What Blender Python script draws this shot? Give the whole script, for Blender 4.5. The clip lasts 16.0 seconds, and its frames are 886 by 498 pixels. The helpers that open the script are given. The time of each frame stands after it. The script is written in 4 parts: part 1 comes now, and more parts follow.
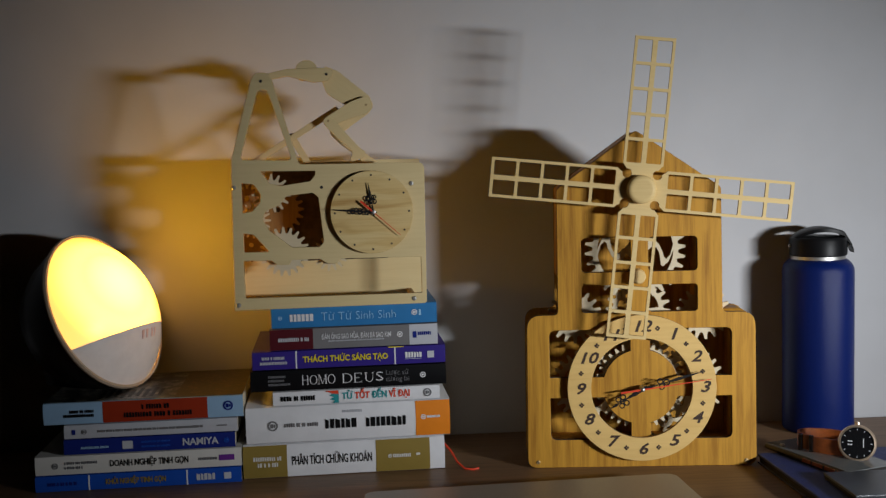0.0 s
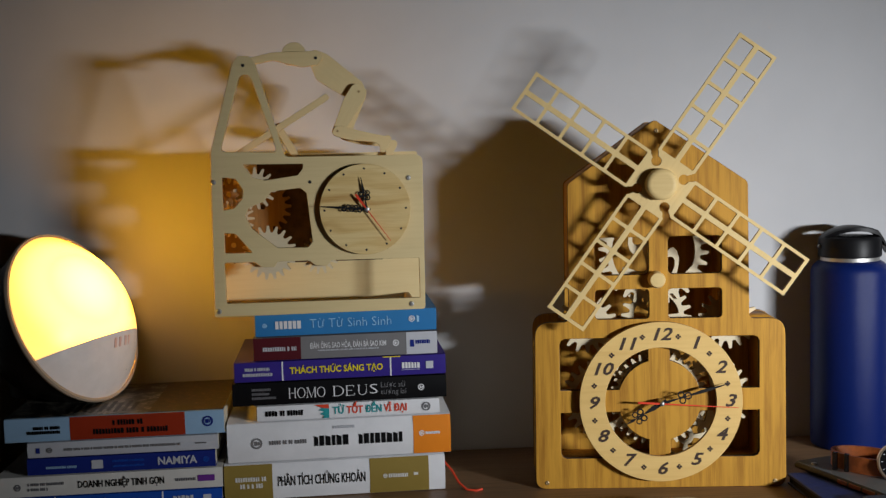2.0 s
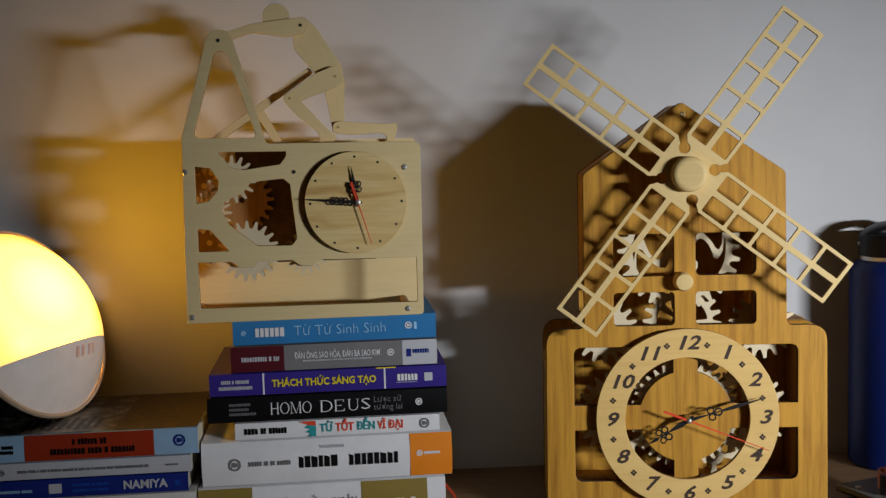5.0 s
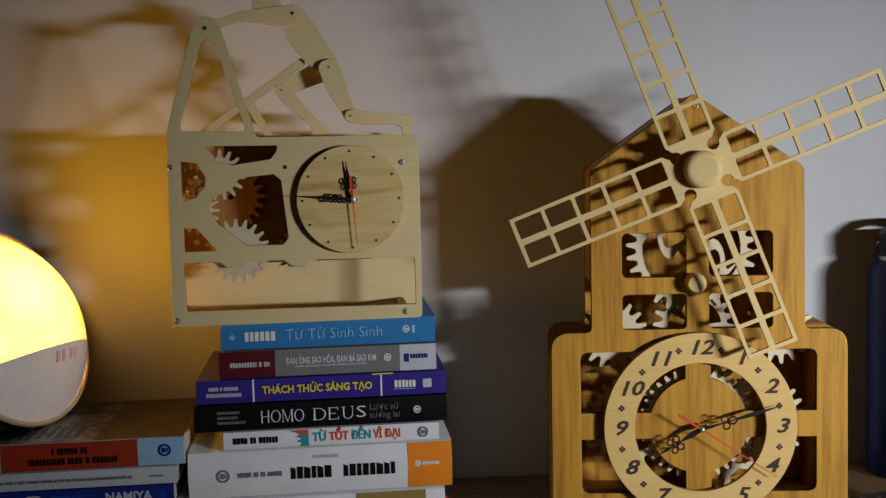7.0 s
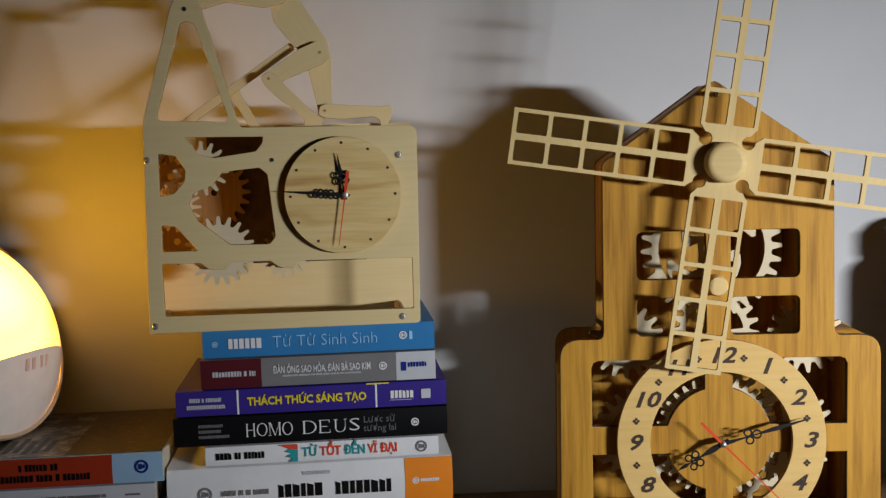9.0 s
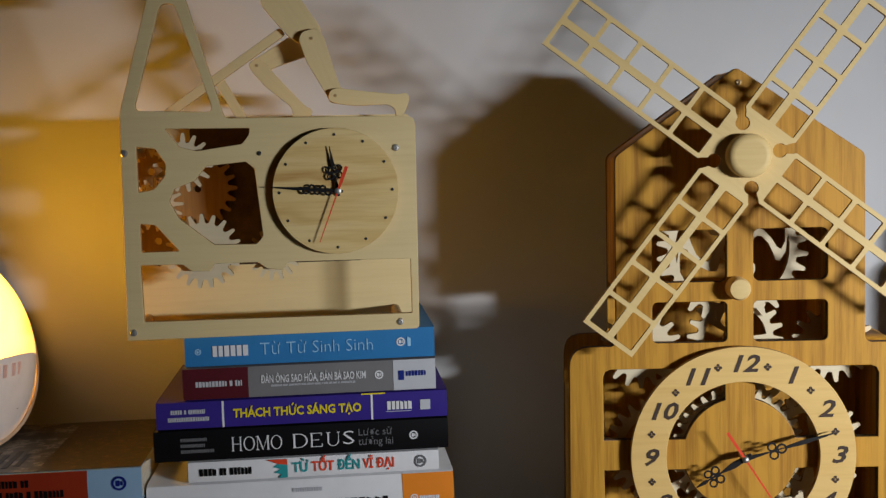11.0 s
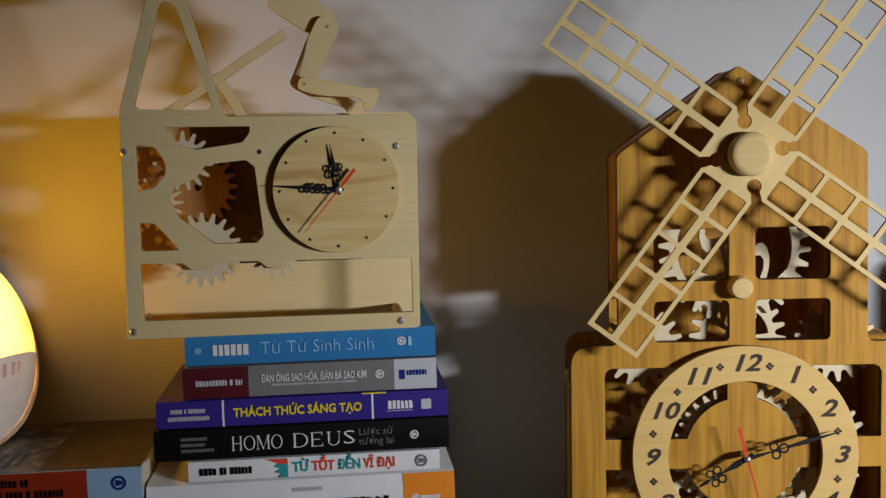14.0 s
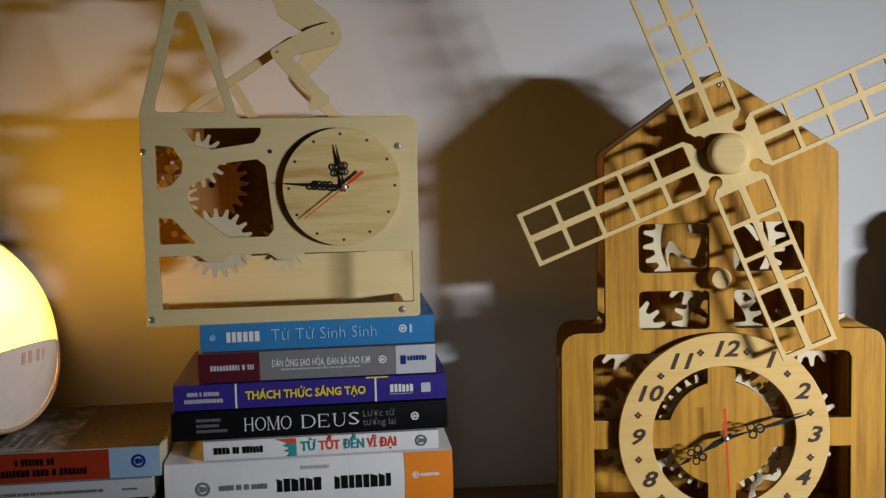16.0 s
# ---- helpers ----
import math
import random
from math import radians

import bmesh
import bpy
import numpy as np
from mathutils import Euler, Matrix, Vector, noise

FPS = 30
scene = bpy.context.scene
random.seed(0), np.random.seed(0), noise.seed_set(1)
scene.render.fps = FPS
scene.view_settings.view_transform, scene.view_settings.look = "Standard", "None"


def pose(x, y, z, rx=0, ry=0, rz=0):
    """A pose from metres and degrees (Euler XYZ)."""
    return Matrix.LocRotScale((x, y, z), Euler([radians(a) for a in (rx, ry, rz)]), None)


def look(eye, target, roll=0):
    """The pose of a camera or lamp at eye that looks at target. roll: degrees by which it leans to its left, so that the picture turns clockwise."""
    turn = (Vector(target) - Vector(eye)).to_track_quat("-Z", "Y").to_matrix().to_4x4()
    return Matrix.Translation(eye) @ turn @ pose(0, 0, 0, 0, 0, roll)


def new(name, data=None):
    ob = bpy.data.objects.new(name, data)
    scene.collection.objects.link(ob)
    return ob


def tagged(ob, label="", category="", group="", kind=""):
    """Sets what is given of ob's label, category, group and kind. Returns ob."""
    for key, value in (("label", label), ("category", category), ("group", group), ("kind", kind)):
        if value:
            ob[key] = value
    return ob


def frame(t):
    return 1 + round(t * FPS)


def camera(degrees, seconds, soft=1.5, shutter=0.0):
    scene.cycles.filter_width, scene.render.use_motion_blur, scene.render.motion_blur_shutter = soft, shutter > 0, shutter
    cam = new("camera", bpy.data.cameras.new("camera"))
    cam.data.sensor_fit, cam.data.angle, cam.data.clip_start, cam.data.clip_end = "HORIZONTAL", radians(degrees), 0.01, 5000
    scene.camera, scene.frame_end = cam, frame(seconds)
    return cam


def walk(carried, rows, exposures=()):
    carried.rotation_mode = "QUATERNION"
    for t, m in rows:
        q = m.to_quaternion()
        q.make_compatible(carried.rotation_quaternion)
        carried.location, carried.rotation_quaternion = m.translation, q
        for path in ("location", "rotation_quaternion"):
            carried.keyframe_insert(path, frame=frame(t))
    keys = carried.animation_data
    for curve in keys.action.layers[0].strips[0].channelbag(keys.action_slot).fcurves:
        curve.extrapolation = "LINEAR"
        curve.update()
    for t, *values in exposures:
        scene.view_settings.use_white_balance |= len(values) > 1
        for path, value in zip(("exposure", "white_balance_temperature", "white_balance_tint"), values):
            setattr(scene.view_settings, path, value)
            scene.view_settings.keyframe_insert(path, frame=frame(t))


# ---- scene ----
cam = camera(44.0, 16.0, soft=1.35)
PATH = [
    (0.0, (0.2003, -1.5643, 0.3846), (0.0444, -0.5804, 0.2974), -1.6),
    (0.5, (0.1944, -1.5272, 0.3813), (0.0384, -0.5433, 0.2944), -1.6),
    (1.0, (0.1887, -1.4911, 0.3781), (0.0326, -0.5072, 0.2914), -1.6),
    (1.5, (0.1855, -1.4711, 0.3763), (0.0295, -0.4871, 0.2897), -1.6),
    (2.0, (0.1826, -1.4527, 0.3747), (0.0266, -0.4688, 0.2881), -1.6),
    (2.5, (0.1798, -1.4350, 0.3731), (0.0236, -0.4510, 0.2868), -1.6),
    (3.0, (0.1772, -1.4188, 0.3717), (0.0212, -0.4348, 0.2854), -1.6),
    (3.5, (0.1732, -1.3934, 0.3694), (0.0170, -0.4094, 0.2829), -1.6),
    (4.0, (0.1698, -1.3718, 0.3675), (0.0134, -0.3880, 0.2803), -1.6),
    (6.5, (0.1544, -1.2749, 0.3589), (-0.0019, -0.2911, 0.2703), -1.6),
    (7.0, (0.1539, -1.2718, 0.3587), (-0.0021, -0.2881, 0.2700), -1.6),
    (7.5, (0.1533, -1.2680, 0.3583), (-0.0022, -0.2842, 0.2695), -1.6),
    (8.0, (0.1493, -1.2425, 0.3561), (-0.0067, -0.2588, 0.2666), -1.6),
    (8.5, (0.1454, -1.2182, 0.3539), (-0.0106, -0.2345, 0.2646), -1.6),
    (9.0, (0.1420, -1.1964, 0.3520), (-0.0140, -0.2127, 0.2630), -1.6),
    (11.5, (0.1287, -1.1127, 0.3446), (-0.0284, -0.1292, 0.2557), -1.6),
    (12.0, (0.1255, -1.0925, 0.3428), (-0.0333, -0.1092, 0.2545), -1.6),
    (12.5, (0.1242, -1.0840, 0.3420), (-0.0354, -0.1007, 0.2552), -1.6),
    (13.0, (0.1242, -1.0840, 0.3420), (-0.0354, -0.1006, 0.2556), -1.6),
    (13.5, (0.1258, -1.0941, 0.3429), (-0.0325, -0.1106, 0.2545), -1.6),
    (14.0, (0.1312, -1.1284, 0.3460), (-0.0262, -0.1450, 0.2560), -1.6),
    (14.5, (0.1334, -1.1425, 0.3472), (-0.0235, -0.1591, 0.2553), -1.6),
    (15.0, (0.1367, -1.1629, 0.3490), (-0.0199, -0.1797, 0.2552), -1.6),
    (15.5, (0.1395, -1.1806, 0.3506), (-0.0167, -0.1974, 0.2556), -1.6),
    (16.0, (0.1405, -1.1868, 0.3511), (-0.0157, -0.2037, 0.2553), -1.6),
]
EXPOSURE = [(0, -0.64), (0.5, -0.38), (1.5, -0.41), (4.0, -0.46), (6.5, -0.70), (8.0, -0.66), (8.5, -0.46), (9.0, -0.40), (11.5, -0.48), (12.5, -0.58), (14.5, -0.48), (15.5, -0.40), (16.0, -0.40)]
walk(cam, [(t, look(e, g, r)) for t, e, g, r in PATH], EXPOSURE)

# ---- light ----
world = bpy.data.worlds.new("room")
scene.world = world
world.use_nodes = True
world.node_tree.nodes["Background"].inputs[0].default_value = (0.75, 0.82, 1.0, 1)
world.node_tree.nodes["Background"].inputs[1].default_value = 0.0005
KEY = (1.42, -1.25, 0.31)
key = new("desk_light", bpy.data.lights.new("desk_light", "AREA"))
key.data.energy, key.data.color = 3.2, (0.93, 0.965, 1.0)
key.data.shape, key.data.size, key.data.size_y, key.data.spread = "RECTANGLE", 0.30, 0.05, radians(51)
key.matrix_world = look(KEY, (0.245, -0.11, 0.165))


# ---- materials ----
def nodes(name, rough=0.5, metal=0.0):
    m = bpy.data.materials.new(name)
    m.use_nodes = True
    nt = m.node_tree
    b = nt.nodes["Principled BSDF"]
    b.inputs["Roughness"].default_value, b.inputs["Metallic"].default_value = rough, metal
    return m, nt, b


def link(nt, a, b):
    nt.links.new(a, b)


def coords(nt, scale, kind="Object"):
    tc, mp = nt.nodes.new("ShaderNodeTexCoord"), nt.nodes.new("ShaderNodeMapping")
    mp.inputs["Scale"].default_value = scale
    link(nt, tc.outputs[kind], mp.inputs["Vector"])
    return mp.outputs["Vector"]


def ramp(nt, fac, stops):
    r = nt.nodes.new("ShaderNodeValToRGB")
    els = r.color_ramp.elements
    while len(els) < len(stops):
        els.new(0.5)
    for e, (p, c) in zip(els, stops):
        e.position, e.color = p, (*c, 1)
    link(nt, fac, r.inputs[0])
    return r.outputs[0]


def noise_tex(nt, vec, scale, detail=4, rough=0.6):
    n = nt.nodes.new("ShaderNodeTexNoise")
    n.inputs["Scale"].default_value, n.inputs["Detail"].default_value, n.inputs["Roughness"].default_value = scale, detail, rough
    link(nt, vec, n.inputs["Vector"])
    return n.outputs["Fac"]


def mix(nt, a, b, fac, mode="MIX"):
    n = nt.nodes.new("ShaderNodeMix")
    n.data_type, n.blend_type = "RGBA", mode
    for sock, v in ((n.inputs[0], fac), (n.inputs[6], a), (n.inputs[7], b)):
        if isinstance(v, (int, float)):
            sock.default_value = v
        elif isinstance(v, tuple):
            sock.default_value = (*v, 1)
        else:
            link(nt, v, sock)
    return n.outputs[2]


def bump(nt, b, fac, strength, dist=0.001):
    n = nt.nodes.new("ShaderNodeBump")
    n.inputs["Strength"].default_value, n.inputs["Distance"].default_value = strength, dist
    link(nt, fac, n.inputs["Height"])
    link(nt, n.outputs[0], b.inputs["Normal"])


def plain(name, col, rough=0.5, metal=0.0, var=0.12, scale=60, bumpy=0.1, spec=0.5):
    """A paint, plastic or metal with faint mottling and relief."""
    m, nt, b = nodes(name, rough, metal)
    b.inputs["Specular IOR Level"].default_value = spec
    v = coords(nt, (1, 1, 1))
    f = noise_tex(nt, v, scale)
    lo, hi = tuple(c * (1 - var) for c in col), tuple(min(1, c * (1 + var)) for c in col)
    link(nt, ramp(nt, f, [(0.3, lo), (0.7, hi)]), b.inputs["Base Color"])
    bump(nt, b, noise_tex(nt, v, scale * 12, 2), bumpy)
    return m


def wood(name, dark, light, along="z", rough=0.55, fine=260, rings=9.0, contrast=1.0):
    """Wood with long grain, pores and broad tone changes."""
    m, nt, b = nodes(name, rough)
    b.inputs["Specular IOR Level"].default_value = 0.28
    st = {"z": (1, 1, 0.045), "x": (0.045, 1, 1), "y": (1, 0.045, 1)}[along]
    v = coords(nt, st)
    grain = noise_tex(nt, v, fine, 5, 0.7)
    broad = noise_tex(nt, coords(nt, tuple(0.25 if s < 1 else 1.0 for s in st)), rings, 3, 0.5)
    w = nt.nodes.new("ShaderNodeTexWave")
    w.bands_direction = "X" if along != "x" else "Z"
    w.inputs["Scale"].default_value, w.inputs["Distortion"].default_value = rings * 1.3, 14.0
    w.inputs["Detail"].default_value, w.inputs["Detail Scale"].default_value = 3, 1.6
    link(nt, coords(nt, tuple(0.18 if s < 1 else 1.0 for s in st)), w.inputs["Vector"])
    mid = tuple((a + c) / 2 for a, c in zip(dark, light))
    base = ramp(nt, broad, [(0.3, mid), (0.7, light)])
    base = mix(nt, base, ramp(nt, w.outputs["Fac"], [(0.25, dark), (0.6, light)]), 0.22 * contrast)
    base = mix(nt, base, ramp(nt, grain, [(0.34, dark), (0.56, light)]), 0.45 * contrast)
    link(nt, base, b.inputs["Base Color"])
    bump(nt, b, grain, 0.15)
    return m


def pine():
    """Pale pine with wide wavy bands and a few dark streaks."""
    m, nt, b = nodes("pine_dial", 0.5)
    warp = nt.nodes.new("ShaderNodeVectorMath")
    warp.operation = "MULTIPLY_ADD"
    bend = nt.nodes.new("ShaderNodeTexNoise")
    bend.inputs["Scale"].default_value, bend.inputs["Detail"].default_value = 26.0, 1.0
    link(nt, coords(nt, (0.5, 1, 1)), bend.inputs["Vector"])
    link(nt, bend.outputs["Color"], warp.inputs[0])
    warp.inputs[1].default_value = (0.0, 0.0, 0.035)
    link(nt, coords(nt, (0.10, 1, 1)), warp.inputs[2])
    band = noise_tex(nt, warp.outputs[0], 60, 2, 0.5)
    streak = noise_tex(nt, coords(nt, (0.04, 1, 1)), 300, 4, 0.7)
    base = ramp(nt, band, [(0.34, (0.50, 0.27, 0.065)), (0.45, (0.70, 0.48, 0.18)), (0.60, (0.78, 0.59, 0.27))])
    base = mix(nt, base, ramp(nt, streak, [(0.36, (0.50, 0.29, 0.08)), (0.55, (0.79, 0.60, 0.28))]), 0.28)
    link(nt, base, b.inputs["Base Color"])
    bump(nt, b, streak, 0.1)
    return m


M = {"pine": pine()}
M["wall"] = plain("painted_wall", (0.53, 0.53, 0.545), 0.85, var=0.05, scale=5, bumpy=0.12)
# near black for the unseen room sides, so little light bounces into shadows
M["room"] = plain("bounce_absorber", (0.014, 0.0135, 0.013), 0.9, var=0.06, scale=3)
M["desk"] = wood("desk_laminate", (0.11, 0.06, 0.03), (0.27, 0.16, 0.085), "x", 0.42, 160, 7)
M["oak"] = wood("oak_veneer", (0.265, 0.105, 0.009), (0.58, 0.295, 0.034), "z", 0.55, 120, 13, 1.5)
M["ply"] = wood("birch_plywood", (0.64, 0.485, 0.235), (0.78, 0.625, 0.335), "x", 0.6, 220, 6, 0.55)
M["ring"] = wood("maple_ring", (0.60, 0.36, 0.10), (0.78, 0.53, 0.20), "x", 0.5, 220, 6, 0.6)
M["gear"] = wood("gear_plywood", (0.58, 0.47, 0.29), (0.74, 0.64, 0.45), "x", 0.6, 200, 5, 0.5)
M["vane"] = wood("vane_plywood", (0.62, 0.42, 0.16), (0.80, 0.60, 0.28), "x", 0.55, 200, 6, 0.6)
# gear wood with the shade of the clock's depth put into its colour
M["gear_shaded"] = wood("gear_wood_shaded", (0.20, 0.10, 0.03), (0.36, 0.20, 0.07), "z", 0.65, 160, 8)
# burnt cut edges; the same dark brown paints the shade in the runner clock
M["burnt_and_shade"] = plain("laser_edge_and_shade", (0.075, 0.038, 0.018), 0.7, var=0.4, scale=90)
M["tan"] = plain("cut_edge", (0.40, 0.26, 0.11), 0.7, var=0.3, scale=90)
M["black"] = plain("black_metal", (0.012, 0.011, 0.012), 0.4, 0.3)
M["ink"] = plain("engraved_ink", (0.045, 0.022, 0.012), 0.7, var=0.3)
M["red"] = plain("red_hand", (0.75, 0.06, 0.02), 0.4)
M["steel"] = plain("steel", (0.50, 0.49, 0.47), 0.45, 0.9)
M["brass"] = plain("dull_brass", (0.34, 0.24, 0.12), 0.5, 0.8)
M["hole"] = plain("screw_recess", (0.02, 0.018, 0.016), 0.6)


# ---- building helpers ----
def obj(name, mesh, mat=None, parent=None, label=""):
    ob = new(name, mesh)
    if mat is not None:
        mesh.materials.clear()
        for m in (mat if isinstance(mat, (list, tuple)) else [mat]):
            mesh.materials.append(m)
    if parent is not None:
        ob.parent = parent
    if label:
        ob["label"] = label
    return ob


def part(name, bm, mat, parent, label="", smooth=False):
    me = bpy.data.meshes.new(name)
    bm.to_mesh(me)
    bm.free()
    if smooth:
        me.polygons.foreach_set("use_smooth", [True] * len(me.polygons))
        me.set_sharp_from_angle(angle=radians(35))
    return obj(name, me, mat, parent, label)


def thing(name, m, label, category, group=""):
    e = new(name)
    e.empty_display_size = 0.02
    e.matrix_world = m
    return tagged(e, label, category, group)


def curve_mesh(loops, depth, bevel=0.0, res=2):
    """A plate from closed 2D loops (inner loops are holes), standing in x-z, front at y = 0, going back by depth."""
    cu = bpy.data.curves.new("plate", "CURVE")
    cu.dimensions, cu.fill_mode = "2D", "BOTH"
    cu.extrude, cu.bevel_depth, cu.bevel_resolution = max(depth / 2 - bevel, 0.00005), bevel, 1 if bevel else 0
    cu.offset = -bevel
    for lp in loops:
        sp = cu.splines.new("POLY")
        sp.points.add(len(lp) - 1)
        for p, q in zip(sp.points, lp):
            p.co = (q[0], q[1], 0, 1)
        sp.use_cyclic_u = True
    return solid(cu, depth)


def solid(cu, depth):
    tmp = bpy.data.objects.new("tmp", cu)
    scene.collection.objects.link(tmp)
    dg = bpy.context.evaluated_depsgraph_get()
    me = bpy.data.meshes.new_from_object(tmp.evaluated_get(dg))
    bpy.data.objects.remove(tmp)
    bpy.data.curves.remove(cu)
    bm = bmesh.new()
    bm.from_mesh(me)
    bmesh.ops.remove_doubles(bm, verts=bm.verts, dist=1e-6)
    bm.to_mesh(me)
    bm.free()
    me.transform(Matrix.Translation((0, depth / 2, 0)) @ Matrix.Rotation(radians(90), 4, "X"))
    return me


def plate(name, loops, depth, mats, parent, at=(0, 0, 0), bevel=0.0, label=""):
    """mats: face and cut edge."""
    me = curve_mesh(loops, depth, bevel)
    ob = obj(name, me, mats, parent, label)
    if isinstance(mats, (list, tuple)) and len(mats) > 1:
        for p in me.polygons:
            p.material_index = 0 if abs(p.normal.y) > 0.6 else 1
    ob.location = at
    return ob


def text(name, body, size, mat, parent, at, align="CENTER", shear=0.0, bold=0.0, squeeze=1.0, width=0.0, label=""):
    """Raised lettering in x-z facing -y. width: fits the line to that width."""
    cu = bpy.data.curves.new("text", "FONT")
    cu.body, cu.size, cu.shear, cu.offset, cu.extrude = body, size, shear, bold, 0.00015
    cu.align_x, cu.align_y, cu.resolution_u = align, "CENTER", 2
    me = solid(cu, 0.0003)
    if len(me.vertices):
        xs = [v.co.x for v in me.vertices]
        w = max(xs) - min(xs)
        k = width / w if width else squeeze
        me.transform(Matrix.Diagonal((k, 1, 1, 1)))
    ob = obj(name, me, mat, parent, label)
    ob.location = at
    return ob


def ring(n, r, cx=0.0, cy=0.0, a0=0.0):
    return [(cx + r * math.cos(a0 + 2 * math.pi * i / n), cy + r * math.sin(a0 + 2 * math.pi * i / n)) for i in range(n)]


def rrect(x0, y0, x1, y1, r, n=5):
    pts = []
    for cx, cy, a in ((x1 - r, y1 - r, 0), (x0 + r, y1 - r, 90), (x0 + r, y0 + r, 180), (x1 - r, y0 + r, 270)):
        for i in range(n + 1):
            t = radians(a + 90 * i / n)
            pts.append((cx + r * math.cos(t), cy + r * math.sin(t)))
    return pts


def rounded(pts, r, n=4):
    """Rounds every corner of a closed loop; r may be one radius or one for each corner."""
    out, k = [], len(pts)
    for i in range(k):
        p, a, b = Vector(pts[i]), Vector(pts[i - 1]), Vector(pts[(i + 1) % k])
        rad = r[i] if isinstance(r, (list, tuple)) else r
        da, db = (a - p), (b - p)
        c = min(rad, da.length * 0.45, db.length * 0.45)
        p0, p1 = p + da.normalized() * c, p + db.normalized() * c
        for j in range(n + 1):
            t = j / n
            q = p0 * (1 - t) ** 2 + p * 2 * t * (1 - t) + p1 * t * t
            out.append((q.x, q.y))
    return out


def scaled(pts, k=0.01, dx=0.0, dy=0.0):
    return [((x + dx) * k, (y + dy) * k) for x, y in pts]


def gear_loops(teeth, r_out, tooth, bore, spokes=0, rim=0.0):
    pts = []
    for i in range(teeth):
        a, s = 2 * math.pi * i / teeth, 2 * math.pi / teeth
        for f, r in ((-0.30, r_out - tooth), (-0.20, r_out - tooth * 0.55), (-0.13, r_out - tooth * 0.08), (0, r_out),
                     (0.13, r_out - tooth * 0.08), (0.20, r_out - tooth * 0.55), (0.30, r_out - tooth), (0.5, r_out - tooth * 1.12)):
            t = a + f * s
            pts.append((r * math.cos(t), r * math.sin(t)))
    loops = [pts, ring(24, bore)]
    if spokes:
        r1, r0 = r_out - tooth - rim, bore + rim * 0.9
        for i in range(spokes):
            a0, a1 = 2 * math.pi * (i + 0.12) / spokes, 2 * math.pi * (i + 0.88) / spokes
            arc = [(r1 * math.cos(a0 + (a1 - a0) * j / 8), r1 * math.sin(a0 + (a1 - a0) * j / 8)) for j in range(9)]
            arc += [(r0 * math.cos(a1 - (a1 - a0) * j / 5), r0 * math.sin(a1 - (a1 - a0) * j / 5)) for j in range(6)]
            loops.append(rounded(arc, 0.003, 2))
    return loops


def curved_gear(teeth, r_out, tooth, bore, spokes, rim):
    """A wheel whose spokes sweep round in an S between hub and rim."""
    loops = gear_loops(teeth, r_out, tooth, bore)
    r1, r0, n = r_out - tooth - rim, bore + rim * 0.8, 10
    for i in range(spokes):
        a, s = 2 * math.pi * i / spokes, 2 * math.pi / spokes

        def edge(f):
            out = []
            for j in range(n + 1):
                k = j / n
                r = r0 + (r1 - r0) * k
                t = a + s * f + 0.55 * math.sin(2 * math.pi * k) * (0.6 + 0.4 * k) + (0.16 if f < 0.5 else -0.16) * (1 - k) * 1.4
                out.append((r * math.cos(t), r * math.sin(t)))
            return out

        arc = [(r1 * math.cos(a + s * (0.05 + 0.90 * j / 8)), r1 * math.sin(a + s * (0.05 + 0.90 * j / 8))) for j in range(1, 8)]
        loops.append(edge(0.05) + arc + edge(0.95)[::-1])
    return loops


def gear(parent, at, teeth, r_out, tooth, bore=0.004, spokes=0, rim=0.008, depth=0.004, turn=0.0, mat="gear"):
    ob = plate("gear", gear_loops(teeth, r_out, tooth, bore, spokes, rim), depth, [M[mat], M["tan"]], parent, at)
    ob.rotation_euler = (0, radians(turn), 0)
    return ob


def lathe_bm(profile, seg=48):
    """Turned about z: profile of (radius, height)."""
    bm = bmesh.new()
    rows = []
    for r, z in profile:
        rows.append([bm.verts.new((r * math.cos(2 * math.pi * i / seg), r * math.sin(2 * math.pi * i / seg), z)) for i in range(seg)] if r > 1e-6 else [bm.verts.new((0, 0, z))])
    for a, b in zip(rows, rows[1:]):
        for i in range(seg):
            j = (i + 1) % seg
            if len(a) == 1 and len(b) == 1:
                continue
            if len(a) == 1:
                bm.faces.new((b[j], b[i], a[0]))
            elif len(b) == 1:
                bm.faces.new((a[i], a[j], b[0]))
            else:
                bm.faces.new((a[i], a[j], b[j], b[i]))
    bmesh.ops.recalc_face_normals(bm, faces=bm.faces)
    return bm


def box_bm(x0, y0, z0, x1, y1, z1, bevel=0.0, seg=2):
    bm = bmesh.new()
    bmesh.ops.create_cube(bm, size=1.0)
    bmesh.ops.scale(bm, vec=(x1 - x0, y1 - y0, z1 - z0), verts=bm.verts)
    bmesh.ops.translate(bm, vec=((x0 + x1) / 2, (y0 + y1) / 2, (z0 + z1) / 2), verts=bm.verts)
    if bevel:
        bmesh.ops.bevel(bm, geom=list(bm.edges), offset=bevel, segments=seg, affect="EDGES", profile=0.5)
    return bm


# ---- room ----
WALL_TURN, WALL_AT = 12.0, (0.45, 0.0, 0.0)


